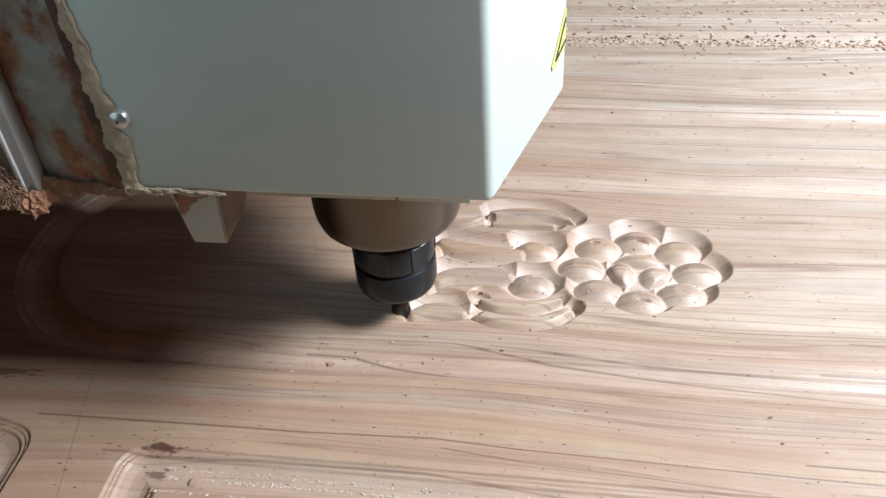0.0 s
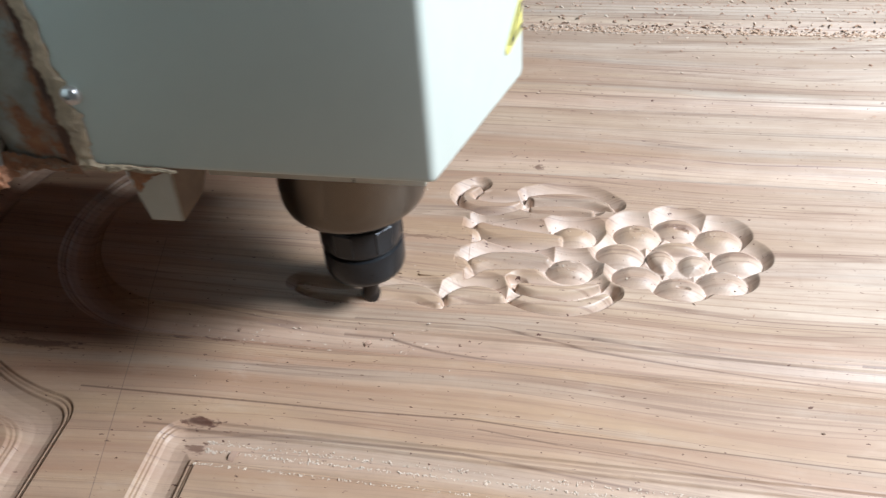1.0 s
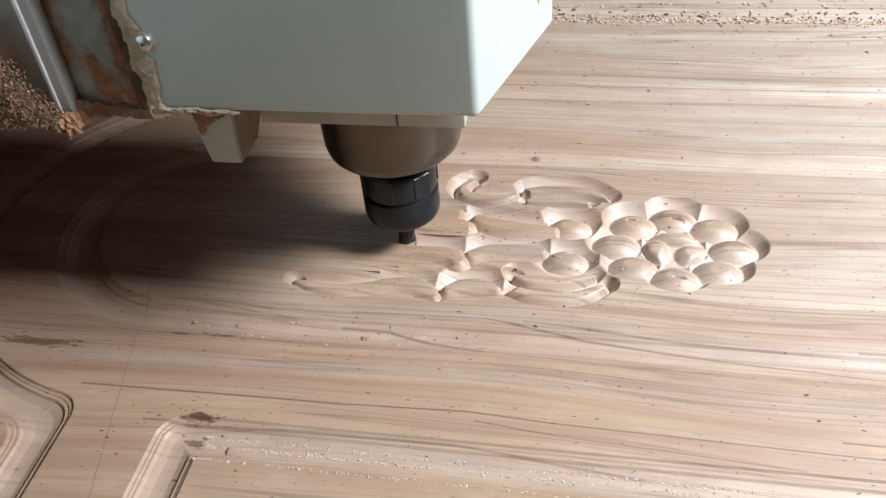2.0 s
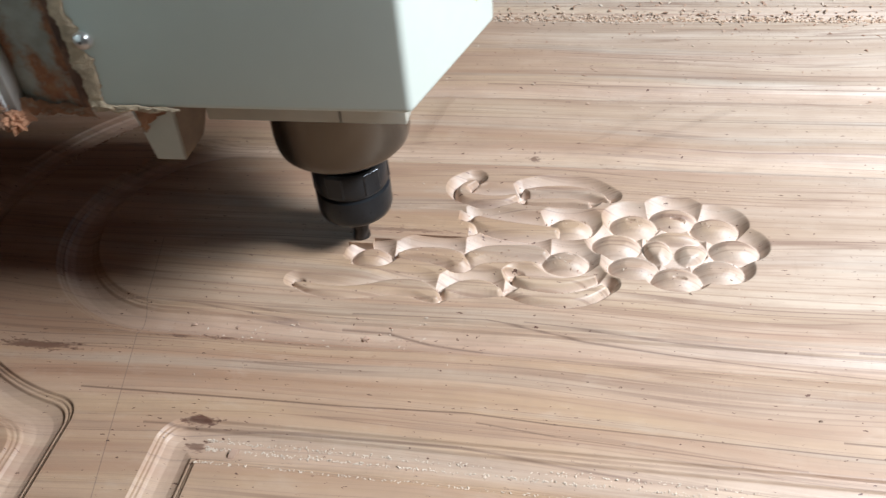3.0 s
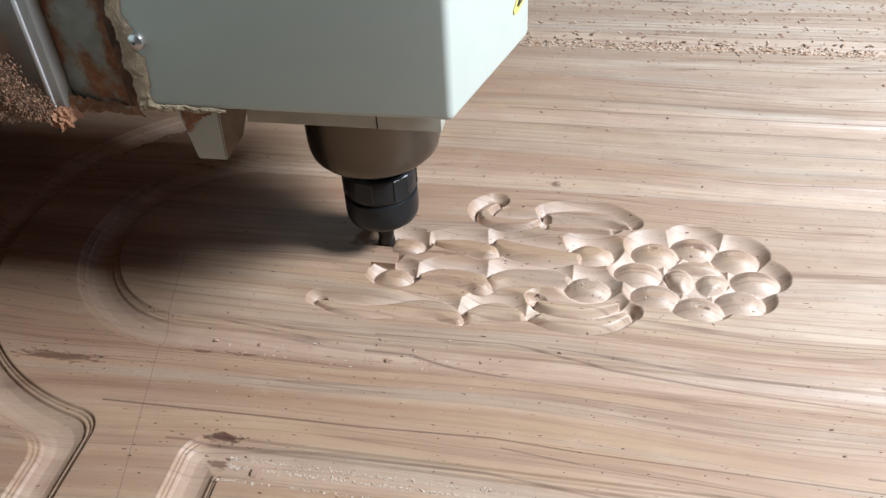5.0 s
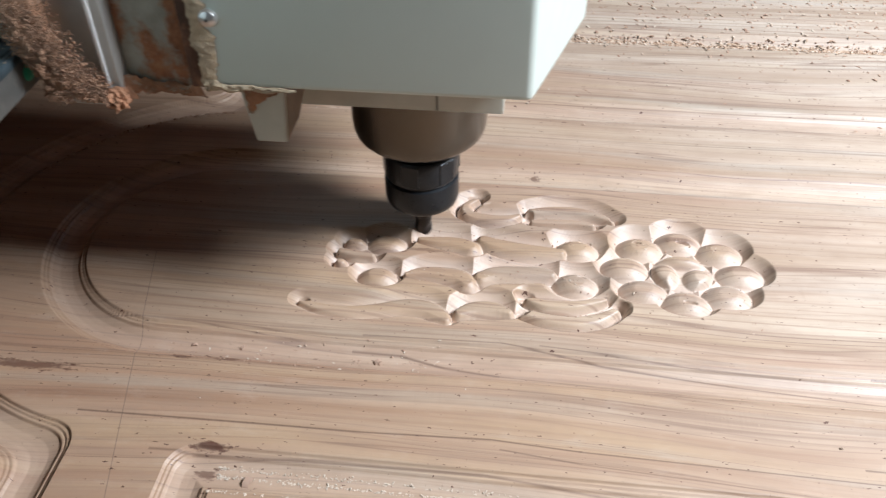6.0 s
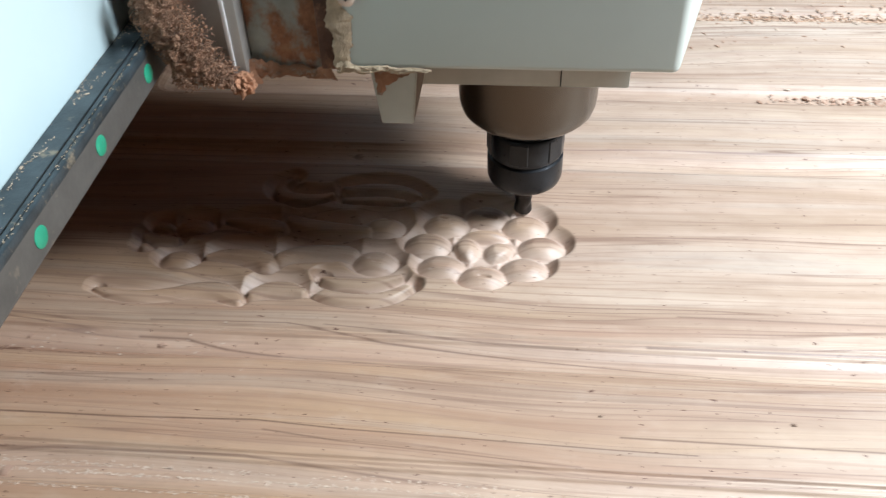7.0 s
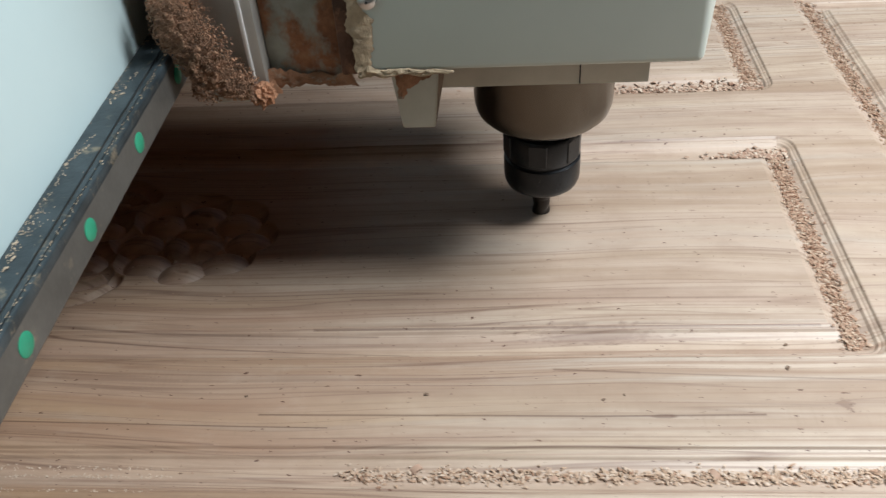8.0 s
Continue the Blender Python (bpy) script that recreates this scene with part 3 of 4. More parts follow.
box(bm, -3.25, SKYLIGHT["x0"], FAR["y1"], 4.25, ROOF, ROOF + 0.15)
box(bm, SKYLIGHT["x1"], 3.45, -4.25, FAR["y0"], ROOF, ROOF + 0.15)
box(bm, FAR["x1"], 3.45, FAR["y0"], FAR["y1"], ROOF, ROOF + 0.15)
box(bm, SKYLIGHT["x1"], 3.45, FAR["y1"], 4.25, ROOF, ROOF + 0.15)
box(bm, SKYLIGHT["x0"], SKYLIGHT["x1"], -4.25, SKYLIGHT["y0"], ROOF, ROOF + 0.15)
box(bm, SKYLIGHT["x0"], SKYLIGHT["x1"], SKYLIGHT["y1"], FAR["y0"], ROOF, ROOF + 0.15)
box(bm, SKYLIGHT["x0"], SKYLIGHT["x1"], FAR["y1"], 4.25, ROOF, ROOF + 0.15)
thing("ceiling", bm, PLASTER, "plain grey workshop ceiling with two large roof lights", "ceiling", "structure")
thing("ground", box(bmesh.new(), -60, 60, -60, 60, FLOOR - 0.5, FLOOR - 0.22), CONCRETE, "bare grey yard ground outside", "ground", "structure")
bed = bmesh.new()
box(bed, -1.5, 1.5, -0.368, 0.72, -0.10, -0.036, 0.004)
for sx in (-1.35, 1.35):
    for sy in (-0.28, 0.62):
        box(bed, sx - 0.06, sx + 0.06, sy - 0.06, sy + 0.06, FLOOR, -0.10)
thing("machine_bed", bed, BEDGREY, "brown machine bed under the door blank", "machine bed", "structure")


# ---- the gantry: beam, linear rail with green caps, end plates ----
TIP = Vector((-0.1517, -0.0536, -0.0026))
gantry = tagged(new("gantry"), "white machine gantry beam with a dusty steel rail", "gantry")


def shade_below(ob):
    """Shade under a machine part, put into a dark brown on its unseen underside."""
    ob.data.materials.append(RUST_AND_SHADE)
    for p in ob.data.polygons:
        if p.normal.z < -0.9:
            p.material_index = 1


def build_gantry():
    shade_below(part("beam", box(bmesh.new(), -0.56, -0.352, -0.375, 0.80, 0.164, 0.62, 0.004), WHITE, gantry, "white powder-coated beam"))
    for y in (-0.397, 0.80):
        plate = part("end_plate", box(bmesh.new(), -0.62, -0.352, y, y + 0.022, -0.102, 0.62, 0.003), WHITE, gantry)
        part("end_foot", box(bmesh.new(), -0.60, -0.38, y, y + 0.022, FLOOR, -0.1022, 0.002), RAIL, gantry)
    # rail section in x (outwards) and z, with the waisted sides
    bm = bmesh.new()
    sec = [(-0.3515, 0.1625), (-0.3465, 0.1625), (-0.3445, 0.1645), (-0.3415, 0.1645), (-0.3395, 0.1622), (-0.3355, 0.1618), (-0.3342, 0.1628),
           (-0.3340, 0.1640), (-0.3340, 0.1805), (-0.3342, 0.1816), (-0.3355, 0.1826), (-0.3392, 0.1822), (-0.3412, 0.1800), (-0.3445, 0.1800), (-0.3462, 0.1819), (-0.3515, 0.1819)]
    a = [bm.verts.new((x, -0.372, z)) for x, z in sec]
    b = [bm.verts.new((x, 0.78, z)) for x, z in sec]
    for i in range(len(sec)):
        j = (i + 1) % len(sec)
        bm.faces.new((a[i], a[j], b[j], b[i]))
    bm.faces.new(a[::-1])
    bm.faces.new(b)
    rail = part("rail", bm, RAIL, gantry, "grey steel linear rail", smooth=False)
    groove = bmesh.new()
    box(groove, -0.3512, -0.3396, -0.372, 0.78, 0.1825, 0.1832, 0.0002, 1)
    part("rail_groove", groove, RAILTOP, rail, "dark oily rail side with stuck dust")
    groove = bmesh.new()
    box(groove, -0.3384, -0.3362, -0.372, 0.78, 0.1829, 0.1835, 0.0002, 1)
    part("rail_edge", groove, RAILTOP, rail)
    groove = bmesh.new()
    box(groove, -0.3365, -0.3336, -0.372, 0.78, 0.1782, 0.1831, 0.0008, 2)
    part("rail_shoulder", groove, RAILTOP, rail)
    cap = bmesh.new()
    lathe(cap, [(0.0046, -0.001), (0.0046, 0.0002), (0.0041, 0.0005), (0.0001, 0.0006)], 20)
    turned(cap, pose(0, 0, 0, 0, 90, 0))
    cap_mesh = mesh_of("rail_cap", cap, GREEN)
    for i in range(0, 18):
        ob = new("rail_cap", cap_mesh)
        ob.parent = rail
        ob.location = (-0.3340, -0.3184 + i * 0.0593, 0.1710)
        tagged(ob, "green plastic bolt-hole cap")
    knob = bmesh.new()
    lathe(knob, [(0.012, 0), (0.0182, 0.0), (0.0187, 0.003), (0.0182, 0.009), (0.015, 0.012), (0.006, 0.0125)], 32)
    turned(knob, pose(-0.352, -0.1995, 0.2790, 0, 90, 0))
    part("rubber_stop", knob, RUBBER, gantry, "round black rubber stop")
    # dust lying on the rail's upper side
    rng = random.Random(4)
    bm = bmesh.new()
    for i in range(1500):
        y = rng.uniform(-0.36, 0.15)
        x = -0.3508 + abs(rng.gauss(0, 0.0042))
        if x > -0.3345 or noise.noise((y * 40, x * 200, 2)) < 0.05:
            continue
        s = rng.uniform(0.00018, 0.0006) * (2.6 if rng.random() < 0.03 else 1)
        flake(bm, rng, x, y, 0.1833, s * 1.6, s)
    for i in range(240):
        flake(bm, rng, -0.3345 + rng.uniform(-0.002, 0.0), rng.uniform(-0.36, 0.1), 0.1833, 0.0008, 0.0004)
    part("rail_dust", bm, PALEDUST, gantry, "pale dust crumbs on the rail", smooth=False)


def flake(bm, rng, x, y, z, length, width, lift=0.4):
    """One small curled chip of wood lying at a point."""
    a = rng.uniform(0, 2 * math.pi)
    c, s = math.cos(a), math.sin(a)
    h = rng.uniform(0.1, 0.8) * length * lift
    th = max(0.00012, width * 0.16)
    top, bot = [], []
    for k, (u, w) in enumerate(((-0.5, 0.6), (0.0, 1.0), (0.5, 0.5))):
        zz = z + h * (0.15 if k != 1 else 1.0) * rng.uniform(0.4, 1)
        for sgn in (-1, 1):
            px = x + u * length * c - sgn * w * width / 2 * s
            py = y + u * length * s + sgn * w * width / 2 * c
            top.append(bm.verts.new((px, py, zz + th)))
            bot.append(bm.verts.new((px, py, max(zz - th * 0.3, z - 0.0002))))
    for i in (0, 2):
        bm.faces.new((top[i], top[i + 2], top[i + 3], top[i + 1]))
        bm.faces.new((bot[i], bot[i + 1], bot[i + 3], bot[i + 2]))
        bm.faces.new((top[i], bot[i], bot[i + 2], top[i + 2]))
        bm.faces.new((top[i + 1], top[i + 3], bot[i + 3], bot[i + 1]))
    bm.faces.new((top[0], top[1], bot[1], bot[0]))
    bm.faces.new((top[4], bot[4], bot[5], top[5]))


build_gantry()

# ---- the spindle carriage, in the space of the cutter's tip ----
carriage = tagged(new("spindle_carriage"), "pale grey router spindle head caked with sawdust", "spindle head")
carriage.location = TIP


def build_carriage():
    rng = random.Random(11)
    # sheet-metal cover: front, slanted side and back
    cover = part("cover", prism(bmesh.new(), [(-0.0965, -0.0956), (0.0708, -0.0956), (0.0985, 0.002), (0.0708, 0.0990), (-0.0965, 0.0990)], 0.163, 0.56, 0.0035, 4),
                 CREAM, carriage, "pale grey-white sheet-metal cover")
    shade_below(cover)
    # warning sticker on the slanted side
    ux = Vector((0.0277, 0.0976, 0)).normalized()
    base = Vector((0.0708, -0.0956, 0))
    nrm = Vector((0.0976, -0.0277, 0)).normalized()

    def flat(points, lift):
        bm = bmesh.new()
        lo = [bm.verts.new(base + ux * s + Vector((0, 0, z)) + nrm * (lift - 0.0004)) for s, z in points]
        hi = [bm.verts.new(base + ux * s + Vector((0, 0, z)) + nrm * lift) for s, z in points]
        bm.faces.new(hi)
        bm.faces.new(lo[::-1])
        for i in range(len(points)):
            j = (i + 1) % len(points)
            bm.faces.new((hi[i], lo[i], lo[j], hi[j]))
        return bm

    sticker = part("warning_sticker", flat([(0.0790, 0.1855), (0.0830, 0.1850), (0.0985, 0.1900), (0.0985, 0.2095), (0.0785, 0.1882)], 0.0006), YELLOW, carriage, "yellow triangular warning sticker", smooth=False)
    part("sticker_border", flat([(0.0822, 0.1890), (0.0840, 0.1888), (0.0975, 0.2035), (0.0970, 0.2052)], 0.0010), INK, sticker, "black triangle line", smooth=False)
    part("sticker_border", flat([(0.0842, 0.1882), (0.0978, 0.1922), (0.0978, 0.1936), (0.0842, 0.1894)], 0.0010), INK, sticker, smooth=False)
    screw = part("cover_screw", turned(lathe(bmesh.new(), [(0.0046, 0), (0.0046, 0.0010), (0.0040, 0.0024), (0.0022, 0.0034), (0.0004, 0.0036)], 24), pose(-0.0872, -0.0956, 0.2015, 90, 0, 0)), ZINC, carriage, "shiny round-headed cover screw")
    part("screw_slot", turned(lathe(bmesh.new(), [(0.0008, 0.0030), (0.0008, 0.0038)], 6), pose(-0.0872, -0.0956, 0.2015, 90, 0, 0)), INK, screw)
    # side channel left of the cover: dusty plate, dark gap, aluminium strip
    part("cover_flange", box(bmesh.new(), -0.1045, -0.0968, -0.0930, 0.06, 0.161, 0.56, 0.001), DARKDUST, carriage, "dark dust-filled gap beside the cover")
    part("dusty_plate", box(bmesh.new(), -0.1425, -0.1046, -0.0850, 0.06, 0.1545, 0.56, 0.0012), BAREPANEL, carriage, "grey metal plate smeared with red-brown sawdust")
    strip = part("side_plate", box(bmesh.new(), -0.1720, -0.1428, -0.0936, 0.06, 0.1475, 0.56, 0.0012), ALU, carriage, "grey aluminium side plate")
    # the plate edge's highlight, painted as a thin near-white strip
    part("edge_highlight", box(bmesh.new(), -0.1502, -0.1478, -0.0952, -0.0937, 0.1485, 0.56, 0.0006), EDGEGLINT, strip, "plate edge with its highlight painted near-white")
    # clamp plate and bracket below the cover
    clamp = part("clamp_block", box(bmesh.new(), -0.0620, 0.0550, -0.0480, 0.05, 0.1262, 0.1628, 0.0008), BEIGE, carriage, "pale spindle clamp block under the cover")
    part("clamp_joint", box(bmesh.new(), 0.0170, 0.0177, -0.0484, -0.0475, 0.1266, 0.1626), INK, clamp, "dark joint line")
    bm = bmesh.new()
    lo = [(-0.0778, -0.0852), (-0.0606, -0.0852), (-0.0606, -0.060), (-0.0778, -0.060)]
    hi = [(-0.0815, -0.0890), (-0.0565, -0.0890), (-0.0515, -0.045), (-0.0815, -0.045)]
    a = [bm.verts.new((x, y, 0.1242)) for x, y in lo]
    b = [bm.verts.new((x, y, 0.1626)) for x, y in hi]
    fs = [bm.faces.new(a[::-1]), bm.faces.new(b)] + [bm.faces.new((a[i], a[(i + 1) % 4], b[(i + 1) % 4], b[i])) for i in range(4)]
    bmesh.ops.bevel(bm, geom=list({e for f in fs for e in f.edges}), offset=0.0007, segments=2, affect="EDGES")
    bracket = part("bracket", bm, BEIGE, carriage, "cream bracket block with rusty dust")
    # the face towards +x is a darker brown
    bracket.data.materials.append(BRACKETSIDE)
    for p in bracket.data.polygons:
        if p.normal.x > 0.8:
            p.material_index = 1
    bm = crust([(-0.0772, -0.0878, 0.1440, 0.003), (-0.0755, -0.0884, 0.1520, 0.008), (-0.0715, -0.0892, 0.1585, 0.012), (-0.0570, -0.0894, 0.1612, 0.004)], 0.0010, 3)
    part("bracket_dust", bm, RUST_AND_SHADE, bracket, "red-brown dust crust")
    # dust caked along the cover's left and lower edges
    bm = crust([(-0.0960, -0.0958, 0.330, 0.005), (-0.0955, -0.0958, 0.250, 0.006), (-0.0935, -0.0958, 0.205, 0.009), (-0.0920, -0.0958, 0.185, 0.011), (-0.0925, -0.0958, 0.168, 0.009), (-0.0960, -0.0958, 0.163, 0.005)], 0.0006, 5)
    part("edge_dust", bm, EDGEDUST, carriage, "pale dust caked along the cover edge")
    bm = crust([(-0.0960, -0.0958, 0.1640, 0.006), (-0.0800, -0.0958, 0.1635, 0.004), (-0.0600, -0.0958, 0.1632, 0.0035), (-0.0480, -0.0958, 0.1630, 0.0010)], 0.0014, 9)
    part("edge_dust", bm, EDGEDUST, carriage)
    bm = crust([(-0.1470, -0.0945, 0.1540, 0.012), (-0.1400, -0.0880, 0.1575, 0.014), (-0.1250, -0.0858, 0.1560, 0.006), (-0.1080, -0.0862, 0.1550, 0.007), (-0.0975, -0.0935, 0.1590, 0.008)], 0.0012, 2)
    part("lower_dust", bm, RUST_AND_SHADE, carriage, "red-brown dust on the plate's lower edge")
    # spindle: body, mounting flange, nose, nut and cutter
    part("spindle_body", lathe(bmesh.new(), [(0.040, 0.1518), (0.040, 0.40)], 64), STEEL, carriage, "grey steel spindle body")
    part("spindle_flange", box(bmesh.new(), -0.0490, 0.0200, -0.0330, 0.0330, 0.1170, 0.1250, 0.0015), NOSE, carriage, "dark steel spindle flange")
    part("spindle_nose", lathe(bmesh.new(), [(0.020, 0.0775), (0.0265, 0.0780), (0.0330, 0.0800), (0.0385, 0.0828), (0.0416, 0.0862), (0.0428, 0.0905), (0.0432, 0.0960), (0.0433, 0.1300), (0.0430, 0.1520)], 96), NOSE, carriage, "dull bronze-grey spindle nose")
    nut = part("collet_nut", lathe(bmesh.new(), [(0.0085, 0.0268), (0.0180, 0.0266), (0.0218, 0.0276), (0.0240, 0.0296), (0.0249, 0.0325), (0.0251, 0.0350), (0.0251, 0.0478), (0.0248, 0.0486),
                                                   (0.0232, 0.0494), (0.0232, 0.0506), (0.0245, 0.0514), (0.0249, 0.0522), (0.0249, 0.0690), (0.0240, 0.0705)], 96), BLACK, carriage, "black steel collet nut")
    for i in range(6):
        notch = box(bmesh.new(), 0.0230, 0.02503, -0.0060, 0.0060, 0.0528, 0.0690, 0.0005, 1)
        part("nut_lug", turned(notch, pose(0, 0, 0, 0, 0, i * 60 + 20)), BLACK, nut)
    part("cutter_shank", lathe(bmesh.new(), [(0.0062, 0.0130), (0.0067, 0.0150), (0.0069, 0.0270)], 32), BIT, carriage, "dark carbide cutter shank")
    # fluted cutter with a flat end
    bm = bmesh.new()
    rings = []
    for k in range(15):
        z = -0.0022 + 0.0152 * k / 14
        r = 0.0062 * (0.93 if k == 0 else 1.0)
        ring = []
        for i in range(32):
            a = 2 * math.pi * i / 32
            rr = r * (0.84 + 0.16 * abs(math.cos(a - z * 240)))
            ring.append(bm.verts.new((rr * math.cos(a), rr * math.sin(a), z)))
        rings.append(ring)
    for p, q in zip(rings, rings[1:]):
        for i in range(32):
            bm.faces.new((p[i], p[(i + 1) % 32], q[(i + 1) % 32], q[i]))
    bm.faces.new(rings[0][::-1])
    bm.faces.new(rings[-1])
    part("cutter", bm, BIT, carriage, "fluted dark cutter")
    # runner block on the rail and the sawdust heaped on it
    part("runner_block", box(bmesh.new(), -0.1880, -0.1725, -0.1040, -0.045, 0.1835, 0.232, 0.002), RUST_AND_SHADE, carriage, "rail runner block caked with brown sawdust")
    part("heap_lump", heap(rng), DUST, carriage, "heap of clotted brown sawdust")
    part("dust_clod", turned(lump(bmesh.new(), 7.3, 0.006, 0.005, 0.006, 4, 0.5), pose(-0.1455, -0.0960, 0.1535)), CLOD, carriage, "orange-brown dust clod")


PHI = (1 + 5 ** 0.5) / 2
ICO_V = [Vector(v).normalized() for v in ((-1, PHI, 0), (1, PHI, 0), (-1, -PHI, 0), (1, -PHI, 0), (0, -1, PHI), (0, 1, PHI), (0, -1, -PHI), (0, 1, -PHI), (PHI, 0, -1), (PHI, 0, 1), (-PHI, 0, -1), (-PHI, 0, 1))]
ICO_F = ((0, 11, 5), (0, 5, 1), (0, 1, 7), (0, 7, 10), (0, 10, 11), (1, 5, 9), (5, 11, 4), (11, 10, 2), (10, 7, 6), (7, 1, 8),
         (3, 9, 4), (3, 4, 2), (3, 2, 6), (3, 6, 8), (3, 8, 9), (4, 9, 5), (2, 4, 11), (6, 2, 10), (8, 6, 7), (9, 8, 1))


def lump_at(bm, rng, x, y, z, r):
    """One small angular clod."""
    r *= rng.uniform(0.5, 1.3)
    vs = [bm.verts.new((x + v.x * r * rng.uniform(0.6, 1.3), y + v.y * r * 0.7, z + v.z * r * rng.uniform(0.6, 1.3))) for v in ICO_V]
    for f in ICO_F:
        bm.faces.new([vs[i] for i in f])


def crust(along, height, seed):
    """A crumbly smear of packed dust on a front face: centre points with widths, thick in the middle, ragged at the rim."""
    bm = bmesh.new()
    m, rows, run = 9, [], 0.0
    for p, q in zip(along, along[1:]):
        p, q = Vector(p), Vector(q)
        d = q.to_3d() - p.to_3d()
        side = Vector((-d.z, 0, d.x)).normalized()
        n = max(2, int(d.length / 0.0007))
        for i in range(n):
            x, y, z, w = p.lerp(q, i / n)
            s = run + d.length * i / n
            row = []
            for j in range(m):
                v = j / (m - 1) * 2 - 1
                e = 3 if v > 0 else -3
                rag = 1 + 0.9 * noise.noise(Vector((s * 110, e, seed))) + 0.35 * noise.noise(Vector((s * 420, e, seed + 5)))
                h = height * (1 - v * v) ** 0.5 * (0.7 + 0.8 * noise.noise(Vector((s * 260, v * 2.5, seed + 2))) + 0.5 * noise.noise(Vector((s * 800, v * 6, seed))))
                row.append(bm.verts.new(Vector((x, y - max(h, 0.0001), z)) + side * (v * w * 0.5 * rag)))
            rows.append(row)
        run += d.length
    for p, q in zip(rows, rows[1:]):
        for j in range(m - 1):
            bm.faces.new((p[j], p[j + 1], q[j + 1], q[j]))
    return bm


def heap(rng):
    """Clotted dust: many small clods on a slanting body."""
    bm = bmesh.new()
    spine = [(Vector((-0.174, -0.116, 0.2110)), 0.0125), (Vector((-0.172, -0.117, 0.1980)), 0.0135), (Vector((-0.1675, -0.114, 0.1830)), 0.0125), (Vector((-0.160, -0.106, 0.1650)), 0.0105), (Vector((-0.147, -0.098, 0.1525)), 0.0045)]
    lobe = [(Vector((-0.170, -0.114, 0.1860)), 0.0110), (Vector((-0.1690, -0.110, 0.1620)), 0.0080)]
    for i in range(17000):
        run = lobe if i % 5 == 0 else spine
        u = rng.random() * (len(run) - 1)
        k = min(int(u), len(run) - 2)
        c = run[k][0].lerp(run[k + 1][0], u - k)
        half = run[k][1] + (run[k + 1][1] - run[k][1]) * (u - k)
        half *= 1 + 0.45 * noise.noise((u * 2.3, 2, 5)) + 0.2 * noise.noise((u * 9, 1, 3))
        ang, rad = rng.uniform(0, 2 * math.pi), half * math.sqrt(rng.random())
        x = c.x + rad * math.cos(ang)
        z = c.z + rad * math.sin(ang)
        y = c.y + 0.012 - 0.014 * math.sqrt(max(0, 1 - (rad / half) ** 2)) * (1 + 0.3 * noise.noise((x * 300, z * 300, 1))) + rng.uniform(-0.0012, 0.0012)
        lump_at(bm, rng, x, y, z, rng.uniform(0.0002, 0.0005) * (2.0 if rng.random() < 0.05 + 0.10 * (u > 2) else 1))
    return bm


build_carriage()


# ---- loose sawdust and shavings on the blank ----
def floor_at(x, y):
    ax, ay = np.array([x]), np.array([y])
    if -0.27 < x < 0.072 and abs(y) < 0.0815:
        return float(ornament_depth(ax, ay)[0])
    return float(groove_depth(ax, ay)[0])


def chips(name, label, seed, n, spot, lo, hi, lift=0.5, material=CHIP):
    rng = random.Random(seed)
    bm = bmesh.new()
    pts = [spot(rng) for _ in range(n)]
    for x, y, up in pts:
        s = rng.uniform(lo, hi)
        flake(bm, rng, x, y, floor_at(x, y) + up, s * rng.uniform(1.2, 2.6), s, lift)
    return tagged(new(name, mesh_of(name, bm, material, smooth=False)), label, "sawdust", "", "stuff")


chips("sawdust_line", "line of reddish sawdust chips along a groove of the blank", 1, 3400,
      lambda r: (r.uniform(-0.35, 0.42), 0.328 + r.gauss(0, 0.0065), abs(r.gauss(0, 0.0012))), 0.0006, 0.0020, 0.5, PALECHIP)
chips("scattered_chips", "scattered small wood chips on the planed blank", 2, 1300,
      lambda r: (r.uniform(-0.35, 0.5), 0.40 + r.gauss(0, 0.05), 0.0), 0.0007, 0.0024)
chips("scattered_chips", "scattered small wood chips on the planed blank", 3, 150,
      lambda r: (r.uniform(-0.40, 0.5), 0.25 + r.gauss(0, 0.05), 0.0), 0.0005, 0.0017)
chips("groove_fill", "reddish shavings filling the panel groove", 5, 4200,
      lambda r: (0.4165 + r.gauss(0, 0.0032), r.uniform(-0.103, 0.098), r.uniform(-0.0003, 0.0018)), 0.0004, 0.0014, 0.5, REDCHIP)
chips("groove_fill", "reddish shavings filling the panel groove", 6, 2700,
      lambda r: (0.4225 + r.gauss(0, 0.0032), r.uniform(0.180, 0.34), r.uniform(-0.0003, 0.0018)), 0.0004, 0.0014, 0.5, REDCHIP)
chips("groove_fill", "reddish shavings filling the panel groove", 7, 3900,
      lambda r: (0.5055 + r.gauss(0, 0.0034), r.uniform(-0.1, 0.34), r.uniform(-0.0003, 0.0018)), 0.0004, 0.0014, 0.5, REDCHIP)
chips("groove_fill", "pale shavings lying in the long lower groove", 8, 2600,
      lambda r: (lambda x, y: (x + 0.012 * noise.noise((x * 60, y * 300, 1)), y, r.uniform(-0.0003, 0.0016)))(0.43 - 0.30 * r.random() ** 1.7, -0.188 + r.gauss(0, 0.0023)), 0.0004, 0.0015, 0.35, PALECHIP)
chips("groove_dust", "fine pale crumbs along the lower groove", 9, 800,
      lambda r: (-0.26 + 0.30 * r.random() ** 1.4, r.choice((-0.1835, -0.1885, -0.1885, -0.2005)) + r.gauss(0, 0.0007), 0.0), 0.0003, 0.0009, 0.6, PALECRUMB)
chips("groove_fill", "shavings in the upper groove of the carved panel", 10, 420,
      lambda r: (0.425 - abs(r.gauss(0, 0.022)), 0.092 + r.gauss(0, 0.003), r.uniform(0, 0.002)), 0.0008, 0.0024)
